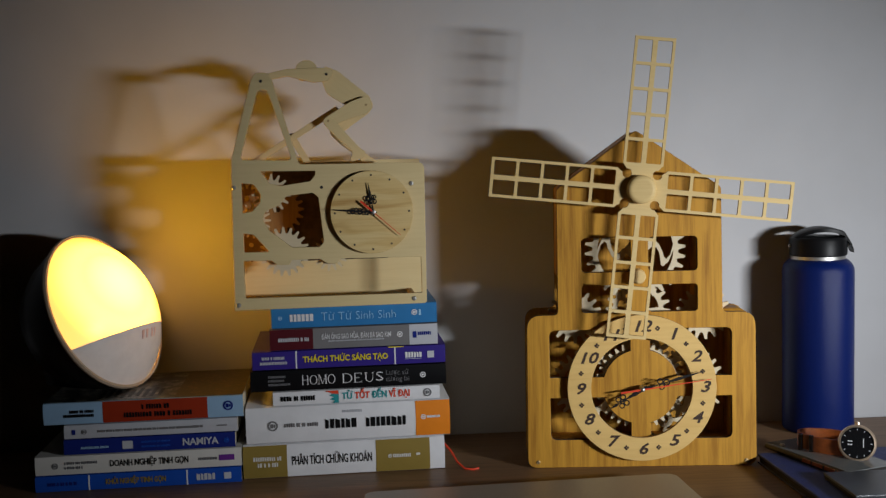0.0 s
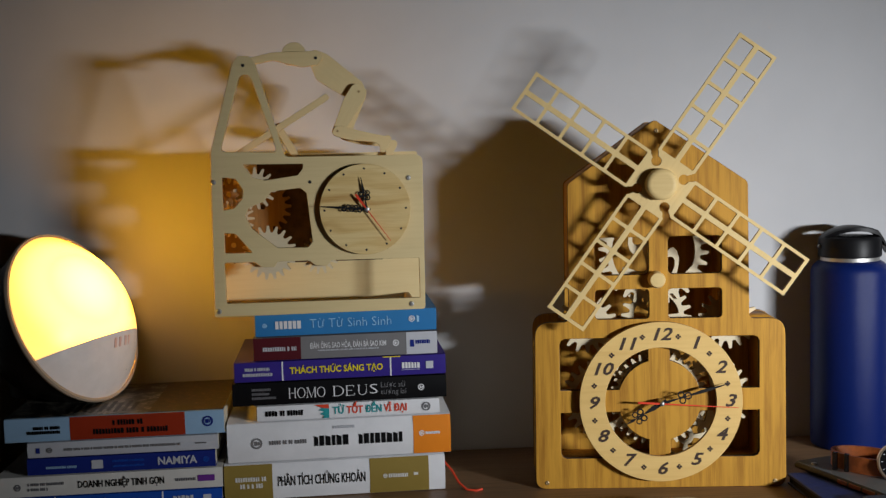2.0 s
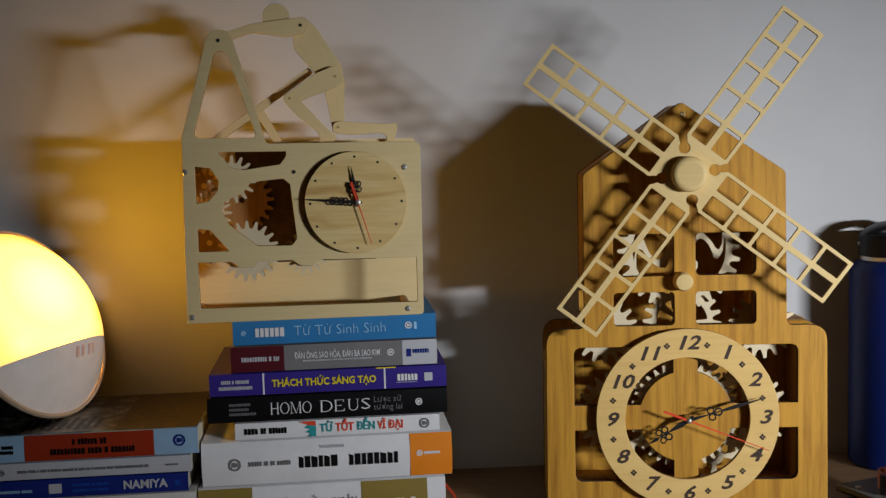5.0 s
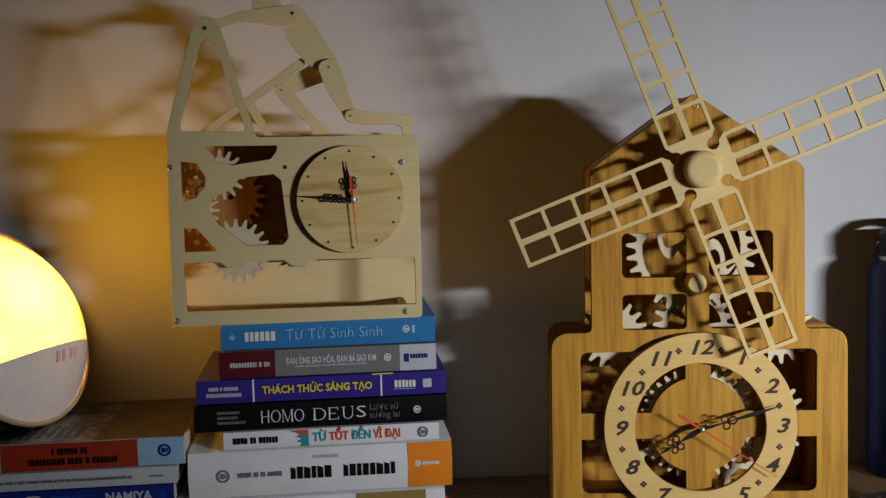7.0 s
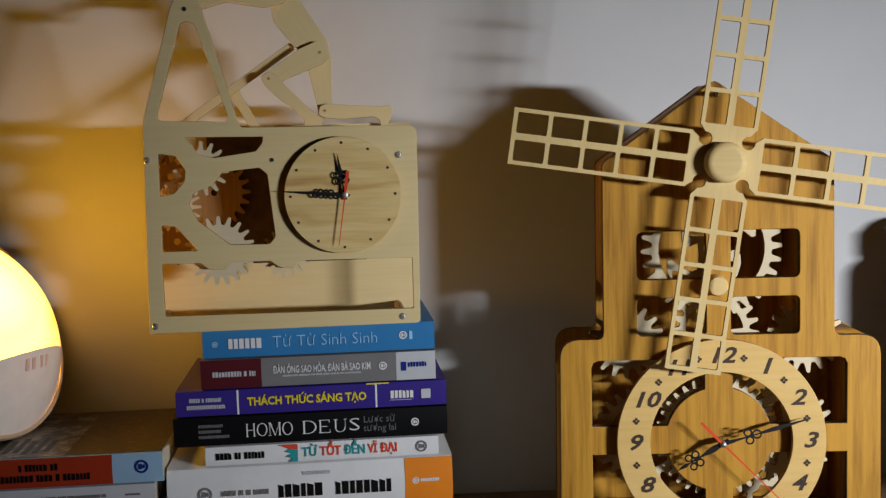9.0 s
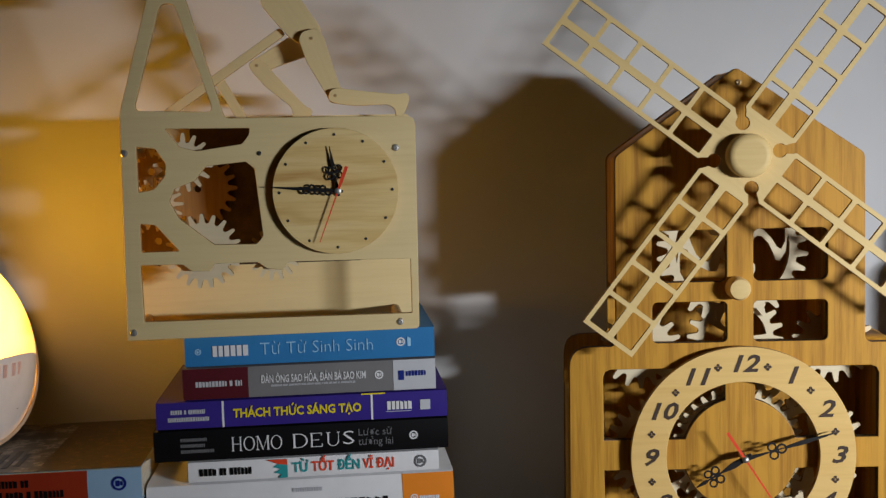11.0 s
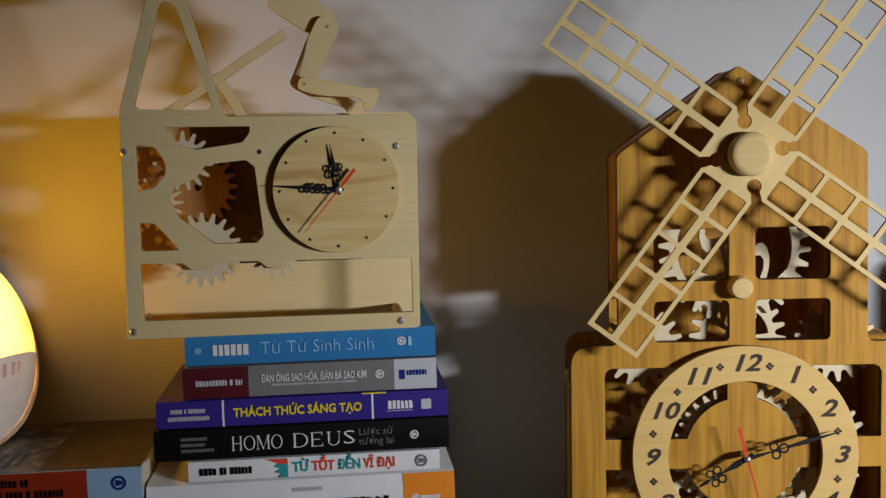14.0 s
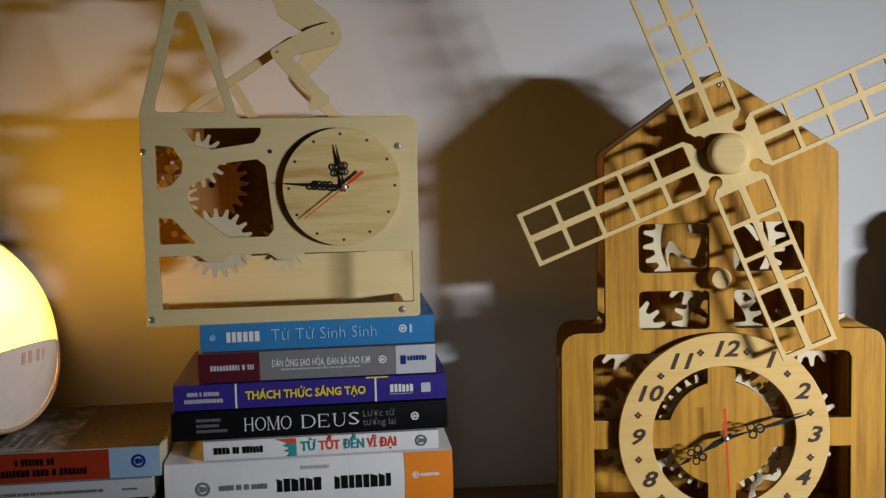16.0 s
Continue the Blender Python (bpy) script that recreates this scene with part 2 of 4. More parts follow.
def room():
    base = pose(*WALL_AT, 0, 0, WALL_TURN)

    def slab(name, label, x0, y0, z0, x1, y1, z1, mat, bevel=0.0):
        ob = part(name, box_bm(x0, y0, z0, x1, y1, z1, bevel), mat, None)
        ob.matrix_world = base
        return tagged(ob, label, "wall" if "wall" in name else name, kind="structure")

    slab("wall_north", "smooth pale grey painted wall behind the desk", -2.2, 0, -0.75, 3.2, 0.1, 1.9, M["wall"])
    # added out of view: dark walls and ceiling that hold back bounced light
    slab("wall_east", "unseen side wall, near black to absorb bounced light", 3.2, -3.6, -0.75, 3.3, 0.1, 1.9, M["room"])
    slab("wall_west", "unseen side wall, near black to absorb bounced light", -2.3, -3.6, -0.75, -2.2, 0.1, 1.9, M["room"])
    slab("wall_south", "unseen rear wall, near black to absorb bounced light", -2.3, -3.7, -0.75, 3.3, -3.6, 1.9, M["room"])
    slab("ceiling", "unseen ceiling, near black to absorb bounced light", -2.3, -3.7, 1.9, 3.3, 0.1, 2.0, M["room"])
    slab("floor", "dark wooden floor", -2.3, -3.7, -0.85, 3.3, 0.1, -0.75, M["desk"])
    d = thing("desk", base, "dark brown wood-grain desk against the wall", "desk")
    part("desktop", box_bm(-1.3, -0.66, -0.03, 0.75, -0.004, 0, 0.002), M["desk"], d)
    for x, y in ((-1.24, -0.60), (-1.24, -0.07), (0.69, -0.60), (0.69, -0.07)):
        part("leg", box_bm(x - 0.03, y - 0.03, -0.75, x + 0.03, y + 0.03, -0.03, 0.003), M["desk"], d)


room()

# ---- windmill clock ----
MILL_AT = (0.2276, -0.2453, 0.0, 0, 0, 6.43)
HUB = (-0.0018, 0.3365)
DIAL = (-0.0002, 0.0982)
mill = thing("windmill_clock", pose(*MILL_AT), "oak-veneered wooden windmill clock with gears, standing on desk", "clock")


def mill_outline():
    pts = [(-13.75, 0), (-13.55, 18.7), (-9.8, 18.7), (-9.72, 33.8), (-0.25, 40.5), (9.68, 33.6), (9.78, 18.7), (13.65, 18.7), (13.75, 0)]
    return rounded(scaled(pts), [0.012, 0.02, 0.006, 0.004, 0.004, 0.004, 0.006, 0.02, 0.012], 5)


def quadrant(sx, sz):
    """One opening between the cross bars, the centre disc and the outer frame, about the dial's centre."""
    cx, cz, bu, bv, rd = DIAL[0], DIAL[1], 0.0119, 0.0125, 0.0455
    ox, oz = 0.1085, (0.0700 if sz > 0 else 0.0640)
    a0, a1 = math.asin(bv / rd), math.acos(bu / rd)
    pts = [(ox, bv), (ox, oz), (bu, oz)]
    arc = [(rd * math.cos(a1 + (a0 - a1) * i / 10), rd * math.sin(a1 + (a0 - a1) * i / 10)) for i in range(11)]
    loop = [pts[0]] + [(ox, oz - 0.006), (ox - 0.0018, oz - 0.0018), (ox - 0.006, oz)] + [pts[2]] + arc
    loop = [(cx + sx * x, cz + sz * z) for x, z in loop]
    return loop


def mill_windows():
    w = []
    for x0, x1 in ((-6.9, -1.05), (1.05, 6.82)):
        w.append(scaled(rrect(x0, 23.75, x1, 27.85, 0.5)))
        w.append(scaled(rrect(x0, 18.9, x1, 22.15, 0.4)))
    return w


def build_mill():
    holes = mill_windows() + [quadrant(a, b) for a in (1, -1) for b in (1, -1)]
    plate("front_plate", [mill_outline()] + holes, 0.007, [M["oak"], M["burnt_and_shade"]], mill, bevel=0.0008)
    plate("back_plate", [mill_outline()], 0.006, [M["oak"], M["burnt_and_shade"]], mill, (0, 0.064, 0))
    # inner layer that fills the outline's rim
    o = mill_outline()
    inner = scaled([(-11.1, 2.7), (-11.1, 17.4), (-7.05, 17.4), (-7.05, 28.4), (7.0, 28.4), (7.0, 17.4), (11.1, 17.4), (11.1, 2.7)])
    spacer = plate("spacer", [[(x * 0.995, z if z < 0.001 else z * 0.998) for x, z in o], inner], 0.057, [M["oak"], M["oak"]], mill, (0, 0.007, 0))
    # the tower's sides are open beside the windows
    bm = bmesh.new()
    bm.from_mesh(spacer.data)
    for z in (0.145, 0.232):
        bmesh.ops.bisect_plane(bm, geom=list(bm.verts) + list(bm.edges) + list(bm.faces), plane_co=(0, 0, z), plane_no=(0, 0, 1))
    gone = [f for f in bm.faces if 0.145 < f.calc_center_median().z < 0.232 and f.calc_center_median().x < 0]
    bmesh.ops.delete(bm, geom=gone, context="FACES")
    bmesh.ops.holes_fill(bm, edges=[e for e in bm.edges if e.is_boundary], sides=8)
    bm.to_mesh(spacer.data)
    bm.free()
    # gears
    cx, cz = DIAL
    gear(mill, (cx, 0.0080, cz), 34, 0.0535, 0.0062, 0.004, 0, turn=4).name = "centre_gear"
    gear(mill, (0.059, 0.0130, 0.0985), 24, 0.0440, 0.0075, 0.004, 4, 0.007, turn=4)
    gear(mill, (-0.063, 0.0130, 0.0985), 24, 0.0440, 0.0075, 0.004, 4, 0.007, turn=-3)
    gear(mill, (0.0, 0.0180, 0.189), 20, 0.039, 0.0080, 0.004, 5, 0.006, turn=3)
    gear(mill, (-0.077, 0.0125, 0.183), 17, 0.033, 0.0080, 0.004, 0, turn=5)
    gear(mill, (0.079, 0.0220, 0.183), 17, 0.033, 0.0080, 0.004, 0, turn=0)
    gear(mill, (0.034, 0.0360, 0.048), 20, 0.036, 0.0075, 0.004, 4, 0.006, turn=0)
    gear(mill, (0.030, 0.0290, 0.146), 20, 0.034, 0.0075, 0.004, 4, 0.006, turn=6)
    gear(mill, (-0.034, 0.0290, 0.150), 20, 0.032, 0.0075, 0.004, 4, 0.006, turn=2)
    g = plate("drive_gear", curved_gear(30, 0.0605, 0.0085, 0.007, 4, 0.0065), 0.004, [M["gear"], M["tan"]], mill, (-0.003, 0.0140, 0.262))
    # axle, pegs and screws
    ax = part("axle", lathe_bm([(0.0, 0), (0.006, 0), (0.006, 0.09), (0.0, 0.09)], 20), M["tan"], mill, smooth=True)
    ax.matrix_basis = pose(HUB[0], 0.048, HUB[1], 90)
    peg = part("peg", lathe_bm([(0.0, 0), (0.009, 0), (0.009, 0.011), (0.0075, 0.0135), (0.0, 0.0142)], 28), M["vane"], mill, "round pale wooden peg", True)
    peg.matrix_basis = pose(-0.003, 0.0, 0.2325, 90)
    for x, z in ((-0.125, 0.007), (0.125, 0.006), (-0.001, 0.393)):
        s = part("screw", lathe_bm([(0.0, 0), (0.0024, 0), (0.0024, 0.0004), (0.0014, 0.0008), (0.0, 0.0004)], 16), M["brass"], mill)
        s.matrix_basis = pose(x, 0.0, z, 90)
    return g


mill_gear = build_mill()


def vane_loops():
    r0, r1, w = 0.0258, 0.1742, 0.0232
    loops, outer = [], []
    for q in range(4):
        a = math.pi / 2 * q
        ca, sa = math.cos(a), math.sin(a)
        local = [(r0 + 0.001, -w + 0.002), (r0 + 0.003, -w), (r1, -w), (r1, w), (r0 + 0.003, w), (r0 + 0.001, w - 0.002)]
        notch = [(0.0175 + 0.0055 * math.cos(radians(t)), 0.0175 + 0.0055 * math.sin(radians(t))) for t in range(10, -281, -24)]
        for x, y in local + notch:
            outer.append((x * ca - y * sa, x * sa + y * ca))
        n, edge, mid, bar = 5, 0.0033, 0.0056, 0.0036
        pitch = (r1 - r0 - 0.001 - edge) / n
        for i in range(n):
            x0 = r0 + 0.001 + edge + i * pitch
            for y0, y1 in ((mid / 2, w - edge), (-w + edge, -mid / 2)):
                loops.append([(x * ca - y * sa, x * sa + y * ca) for x, y in rrect(x0, y0, x0 + pitch - bar, y1, 0.0012, 2)])
    return [outer] + loops


vanes = plate("sail_cross", vane_loops(), 0.0038, [M["vane"], M["tan"]], mill, (HUB[0], -0.033, HUB[1]), label="pale plywood cross of four latticed sails")
cap = part("hub_cap", lathe_bm([(0, 0), (0.0165, 0), (0.0165, 0.0085), (0.0158, 0.0102), (0.0140, 0.0116), (0.0120, 0.0122), (0.0110, 0.0122), (0, 0.0124)], 40), M["vane"], mill, "domed pale wooden hub cap", True)
cap.matrix_basis = pose(HUB[0], -0.0328, HUB[1], 90)


def mill_dial():
    cx, cz = DIAL
    face = plate("dial_ring", [ring(96, 0.0884), ring(96, 0.0603)], 0.005, [M["ring"], M["tan"]], mill, (cx, -0.0095, cz), 0.0004, "pale wooden number ring")
    for h in range(1, 13):
        a = radians(90 - 30 * h)
        text("numeral", str(h), 0.0188, M["ink"], face, (0.0743 * math.cos(a), -0.0003, 0.0743 * math.sin(a)), shear=0.30, bold=0.00045, squeeze=1.22)
        b = a - radians(15)
        px, pz = 0.0745 * math.cos(b), 0.0745 * math.sin(b)
        dots = [scaled(ring(8, 0.0013, px * 1 + dx, pz + dz), 1) for dx, dz in ((-0.0018, 0), (0.0018, 0), (0, 0.0018), (0, -0.0018))]
        plate("marker", dots, 0.0004, [M["ink"]], face, (0, -0.0003, 0))


mill_dial()


def ornate(groups):
    """One thin pierced mesh out of overlapping cut shapes."""
    bm = bmesh.new()
    for k, loops in enumerate(groups):
        me = curve_mesh(loops, 0.0006)
        me.transform(Matrix.Translation((0, k * 0.00003, 0)))
        bm.from_mesh(me)
        bpy.data.meshes.remove(me)
    out = bpy.data.meshes.new("pointer")
    bm.to_mesh(out)
    bm.free()
    return out


def blade(x0, xm, x1, w0, w):
    return [[(x0, -w0), (xm, -w), (x1, -0.00025), (x1, 0.00025), (xm, w), (x0, w0)]]


def hoop(x, z, r, hole):
    return [ring(18, r, x, z), ring(14, hole, x, z)]


def long_pointer():
    """Slim stem, a knot of three hoops, and a long blade, along +x."""
    return ornate([blade(-0.006, 0.004, 0.024, 0.0012, 0.0017), hoop(0.0225, 0.0034, 0.0038, 0.0024), hoop(0.0225, -0.0034, 0.0038, 0.0024), hoop(0.0295, 0.0, 0.0042, 0.0026),
                   blade(0.020, 0.026, 0.034, 0.0007, 0.0007), blade(0.032, 0.046, 0.0745, 0.0010, 0.0019)])


def short_pointer():
    """Thick stem and a flower of hoops before a short point."""
    return ornate([blade(-0.006, 0.010, 0.024, 0.0016, 0.0027), hoop(0.0245, 0.0040, 0.0037, 0.0022), hoop(0.0245, -0.0040, 0.0037, 0.0022), hoop(0.0310, 0.0043, 0.0034, 0.0021),
                   hoop(0.0310, -0.0043, 0.0034, 0.0021), hoop(0.0280, 0.0, 0.0030, 0.0016), blade(0.022, 0.028, 0.036, 0.0009, 0.0009), blade(0.033, 0.0365, 0.0450, 0.0006, 0.0017)])


def lace_pointer():
    """A chain of hoops that ends in a thin blade."""
    chain = [hoop(0.0075 + 0.0042 * i, 0.0011 * (-1) ** i, 0.0030, 0.0013) for i in range(5)]
    return ornate(chain + [blade(-0.004, 0.003, 0.009, 0.0010, 0.0016), blade(0.006, 0.016, 0.028, 0.0006, 0.0008), blade(0.024, 0.029, 0.0510, 0.0007, 0.0013)])


def lyre_pointer():
    return ornate([blade(-0.004, 0.003, 0.012, 0.0010, 0.0014), hoop(0.0120, 0.0032, 0.0031, 0.0018), hoop(0.0120, -0.0032, 0.0031, 0.0018), hoop(0.0172, 0.0039, 0.0029, 0.0016),
                   hoop(0.0172, -0.0039, 0.0029, 0.0016), hoop(0.0160, 0.0, 0.0026, 0.0012), blade(0.017, 0.021, 0.0350, 0.0008, 0.0014)])


def hand(name, loops, mat, parent, at, clock_angle):
    ob = obj(name, loops, mat, parent) if isinstance(loops, bpy.types.Mesh) else plate(name, loops, 0.0006, [mat], parent, at)
    ob.location = at
    ob.rotation_euler = (0, radians(clock_angle - 90), 0)
    return ob


hand("minute_pointer", long_pointer(), M["black"], mill, (DIAL[0], -0.0165, DIAL[1]), 74)
hand("hour_pointer", short_pointer(), M["black"], mill, (DIAL[0], -0.0150, DIAL[1]), 239)
mill_second = hand("second_pointer", [[(-0.026, -0.0011), (-0.006, -0.0011), (0, -0.0008), (0.082, -0.0003), (0.082, 0.0003), (0, 0.0008), (-0.006, 0.0011), (-0.026, 0.0011)]], M["red"], mill, (DIAL[0], -0.0182, DIAL[1]), 82)
nut = part("centre_nut", lathe_bm([(0, -0.014), (0.0026, -0.014), (0.0026, 0.002), (0.0016, 0.003), (0, 0.0034)], 20), M["steel"], mill, smooth=True)
nut.matrix_basis = pose(DIAL[0], -0.0165, DIAL[1], 90)

# ---- runner clock ----
RUN_AT = (-0.145, -0.3167, 0.2068, 0, 0, 14.65)
Z0 = 20.68
runner = thing("runner_clock", pose(*RUN_AT), "pale plywood gear clock with pushing figure, standing on books", "clock")


def rl(pts, r=0.003):
    return rounded(scaled(pts, 0.01, 0, -Z0), r, 3)


def build_runner():
    outline = [(-10.1, 20.68), (12.55, 20.68), (12.7, 37.45), (-1.95, 37.6), (-4.75, 47.6), (-5.3, 48.3), (-6.6, 48.3), (-7.1, 47.6), (-9.8, 38.2)]
    holes = [
        [(-6.4, 46.3), (-5.35, 46.3), (-2.75, 38.1), (-8.75, 38.3)],
        [(-6.5, 36.9), (-0.1, 36.8), (-0.17, 36.3), (-0.73, 35.6), (-4.18, 35.15), (-5.5, 35.5)],
        [(-8.7, 35.6), (-7.3, 35.4), (-6.55, 34.2), (-6.65, 33.3), (-7.55, 32.3), (-8.7, 32.1)],
        [(-3.54, 33.97), (-0.5, 34.24), (0.14, 33.69), (0.6, 28.45), (0.08, 27.85), (-3.16, 27.9), (-5.73, 30.0), (-6.42, 31.35), (-6.0, 32.3), (-4.4, 32.9)],
        [(-8.7, 29.7), (-7.55, 29.55), (-5.84, 27.5), (-8.7, 27.5)],
        [(-8.82, 26.5), (-5.64, 26.45), (-4.96, 25.9), (-3.53, 25.85), (-3.22, 26.43), (0.11, 26.43), (0.79, 25.9), (2.03, 25.75), (2.51, 26.38), (12.0, 26.28), (12.0, 21.95), (-8.75, 22.1)]]
    radii = [0.001, 0.004, 0.008, 0.004, 0.006, 0.008, 0.008, 0.006, 0.002]
    front = [rounded(scaled(outline, 0.01, 0, -Z0), radii, 4)] + [rl(h, 0.006 if k == 0 else 0.0012) for k, h in enumerate(holes)]
    plate("front_plate", front, 0.005, [M["ply"], M["tan"]], runner, bevel=0.0005)
    back = [rounded(scaled([(-10.1, 20.68), (12.65, 20.68), (12.7, 37.85), (-9.9, 37.95)], 0.01, 0, -Z0), 0.003, 4)]
    plate("back_plate", back, 0.004, [M["ply"], M["tan"]], runner, (0, 0.073, 0))
    # added board, its dark colour stands in for shade on the back plate
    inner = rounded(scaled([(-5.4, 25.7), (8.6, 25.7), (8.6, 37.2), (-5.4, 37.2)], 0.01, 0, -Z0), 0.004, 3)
    plate("shade_board", [inner], 0.004, [M["burnt_and_shade"], M["burnt_and_shade"]], runner, (0, 0.061, 0), 0, "dark brown board standing in for shade on the back plate")
    for x, z in ((-9.6, 35.1), (11.1, 35.0), (-9.6, 21.3), (11.05, 21.3)):
        s = part("screw", lathe_bm([(0, 0), (0.0028, 0), (0.0028, 0.0006), (0.0022, 0.0014), (0.001, 0.0016), (0.0008, 0.0008), (0, 0.0008)], 18), M["steel"], runner)
        s.matrix_basis = pose(x / 100, 0.0, (z - Z0) / 100, 90)
        p = part("pillar", lathe_bm([(0, 0), (0.004, 0), (0.004, 0.069), (0, 0.069)], 14), M["tan"], runner)
        p.matrix_basis = pose(x / 100, 0.0735, (z - Z0) / 100, 90)
    for x, z in ((-6.0, 47.31), (0.55, 34.85)):
        s = part("pin", lathe_bm([(0, 0), (0.0018, 0), (0.0018, 0.0005), (0, 0.0006)], 16), M["hole"], runner)
        s.matrix_basis = pose(x / 100, 0.0, (z - Z0) / 100, 90)

    rod = part("axle", lathe_bm([(0, 0), (0.0042, 0), (0.0042, 0.043), (0, 0.043)], 16), M["tan"], runner, smooth=True)
    rod.matrix_basis = pose(-0.060, 0.048, (47.31 - Z0) / 100, 90)

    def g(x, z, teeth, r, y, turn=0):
        return gear(runner, (x / 100, y, (z - Z0) / 100), teeth, r / 100, 0.0068, 0.003, 0, turn=turn, mat="gear_shaded" if y > 0.05 else "gear")

    g(-5.36, 34.3, 15, 2.3, 0.008, 8)
    g(-4.1, 27.35, 19, 2.95, 0.008, 4)
    g(1.3, 26.9, 15, 2.1, 0.011, 2)
    g(-7.6, 31.1, 16, 2.1, 0.012, 0)
    # the three deepest gears take the darker wood, shade painted in
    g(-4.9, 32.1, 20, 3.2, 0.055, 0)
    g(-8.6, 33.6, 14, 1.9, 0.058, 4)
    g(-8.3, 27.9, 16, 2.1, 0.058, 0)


build_runner()


def runner_dial():
    cx, cz = 0.0634, (31.78 - Z0) / 100
    d = plate("dial", [ring(96, 0.0486)], 0.005, [M["pine"], M["tan"]], runner, (cx, -0.007, cz), 0.0004, "round pine clock dial")
    for h in range(12):
        a = radians(30 * h)
        plate("dot", [ring(10, 0.0012, 0.0435 * math.cos(a), 0.0435 * math.sin(a))], 0.0004, [M["hole"]], d, (0, -0.0003, 0))
    hx, hz = cx + 0.0015, cz + 0.0002
    hand("minute_pointer", lace_pointer(), M["black"], runner, (hx, -0.0115, hz), 275)
    hand("hour_pointer", lyre_pointer(), M["black"], runner, (hx, -0.0102, hz), 351)
    s = hand("second_pointer", [[(-0.020, -0.0013), (-0.008, -0.0013), (0, -0.0006), (0.042, -0.0003), (0.042, 0.0003), (0, 0.0006), (-0.008, 0.0013), (-0.020, 0.0013)]], M["red"], runner, (hx, -0.0128, hz), 132)
    n = part("centre_nut", lathe_bm([(0, -0.007), (0.0026, -0.007), (0.0026, 0.001), (0, 0.0022)], 18), M["steel"], runner, smooth=True)
    n.matrix_basis = pose(hx, -0.0115, hz, 90)
    return s


run_second = runner_dial()

# the jointed wooden figure on the clock; lengths in cm about each joint, x along the piece
SHOULDER, TORSO, THIGH, SHIN = (1.60, 47.95), 5.75, 4.8, 4.6
GROW, DEEP = 1.035, 0.040  # the figure stands behind the front frame


def at(x, z):
    return (1.8 + (x - 1.8) * GROW) / 100, (38.5 + (z - 38.5) * GROW - Z0) / 100



def limb(name, pts, y, depth=0.004, r=0.003):
    return plate(name, [rounded(scaled(pts, 0.01 * GROW), r, 3)], depth, [M["ply"], M["tan"]], runner, (0, y, 0), 0.0004)


arm = limb("arm", [(-8.1, -0.55), (-7.6, -0.75), (-4.5, -0.15), (-1.5, -0.95), (0.2, -0.75), (0.85, 0.2), (0.2, 0.75), (-1.8, 0.75), (-4.6, 0.7), (-7.4, 0.1), (-8.0, 0.1)], 0.004)
torso = limb("torso", [(-0.7, 0.7), (-0.9, -0.4), (1.4, -1.75), (3.3, -1.55), (4.7, -1.35), (6.3, -0.6), (6.5, 0.5), (5.4, 1.1), (3.0, 1.1), (0.8, 1.15)], 0.0105)
head = limb("head", [(-0.9, -1.1), (1.1, -1.1), (1.35, 0), (1.15, 0.75), (0.5, 1.3), (-0.4, 1.3), (-1.1, 0.8), (-1.35, 0)], 0.0085, 0.002, 0.004)
legs = []
for side, y in (("near", -0.001), ("far", 0.022)):
    th = limb("thigh", [(-0.75, -0.5), (-0.3, -0.95), (1.5, -1.05), (4.4, -0.6), (5.2, -0.55), (5.45, 0.1), (5.0, 0.65), (3.2, 0.7), (0.3, 0.95), (-0.6, 0.7)], y + 0.005, 0.004)
    sh = limb("shin", [(-0.55, -0.4), (0.1, -0.62), (1.6, -0.7), (4.2, -0.42), (4.75, -0.75), (4.8, -1.3), (5.25, -1.4), (5.6, -0.8), (5.85, 0.2), (5.55, 0.62), (4.9, 0.42), (2.0, 0.5), (0.2, 0.62), (-0.45, 0.4)], y, 0.004)
    legs.append((th, sh, y))
push_rod = limb("push_rod", [(0, -0.36), (11.6, -0.36), (11.6, 0.36), (0, 0.36)], 0)
stay = limb("stay_rod", [(0, -0.4), (4.1, -0.4), (4.1, 0.4), (0, 0.4)], 0)
sx_, sz_ = at(-2.9, 41.2)
stay.matrix_basis = pose(sx_, 0.0195 + DEEP, sz_, 0, 61)
shoulder_pin = part("pin", lathe_bm([(0, 0), (0.0016, 0), (0.0016, 0.0005), (0, 0.0006)], 14), M["hole"], arm)
shoulder_pin.matrix_basis = pose(0, -0.0001, 0, 90)
for th, sh, y in legs:
    for ob in (th, sh):
        p = part("pin", lathe_bm([(0, 0), (0.0013, 0), (0.0013, 0.0005), (0, 0.0006)], 12), M["tan"], ob)
        p.matrix_basis = pose(0, -0.0001, 0, 90)

# ---- books ----
def cloth(name, col, rough=0.38, var=0.06):
    return plain(name, col, rough, var=var, scale=25, bumpy=0.06, spec=0.22)


C = {k: cloth("cover_" + k, v) for k, v in dict(gold=(0.27, 0.19, 0.045), white=(0.74, 0.74, 0.76), cream=(0.66, 0.64, 0.60), orange=(0.80, 0.24, 0.02), black=(0.005, 0.005, 0.006),
     violet=(0.040, 0.024, 0.23), maroon=(0.09, 0.012, 0.018), grey=(0.19, 0.185, 0.19), silver=(0.52, 0.53, 0.57), azure=(0.035, 0.20, 0.47), paleblue=(0.30, 0.47, 0.66), brick=(0.34, 0.035, 0.012),
     navy=(0.012, 0.025, 0.20), royal=(0.012, 0.075, 0.42), teal=(0.03, 0.30, 0.32), scarlet=(0.72, 0.07, 0.03), yellow=(0.75, 0.60, 0.03), dim=(0.16, 0.16, 0.17), skyline=(0.35, 0.62, 0.86), purple=(0.14, 0.03, 0.25)).items()}


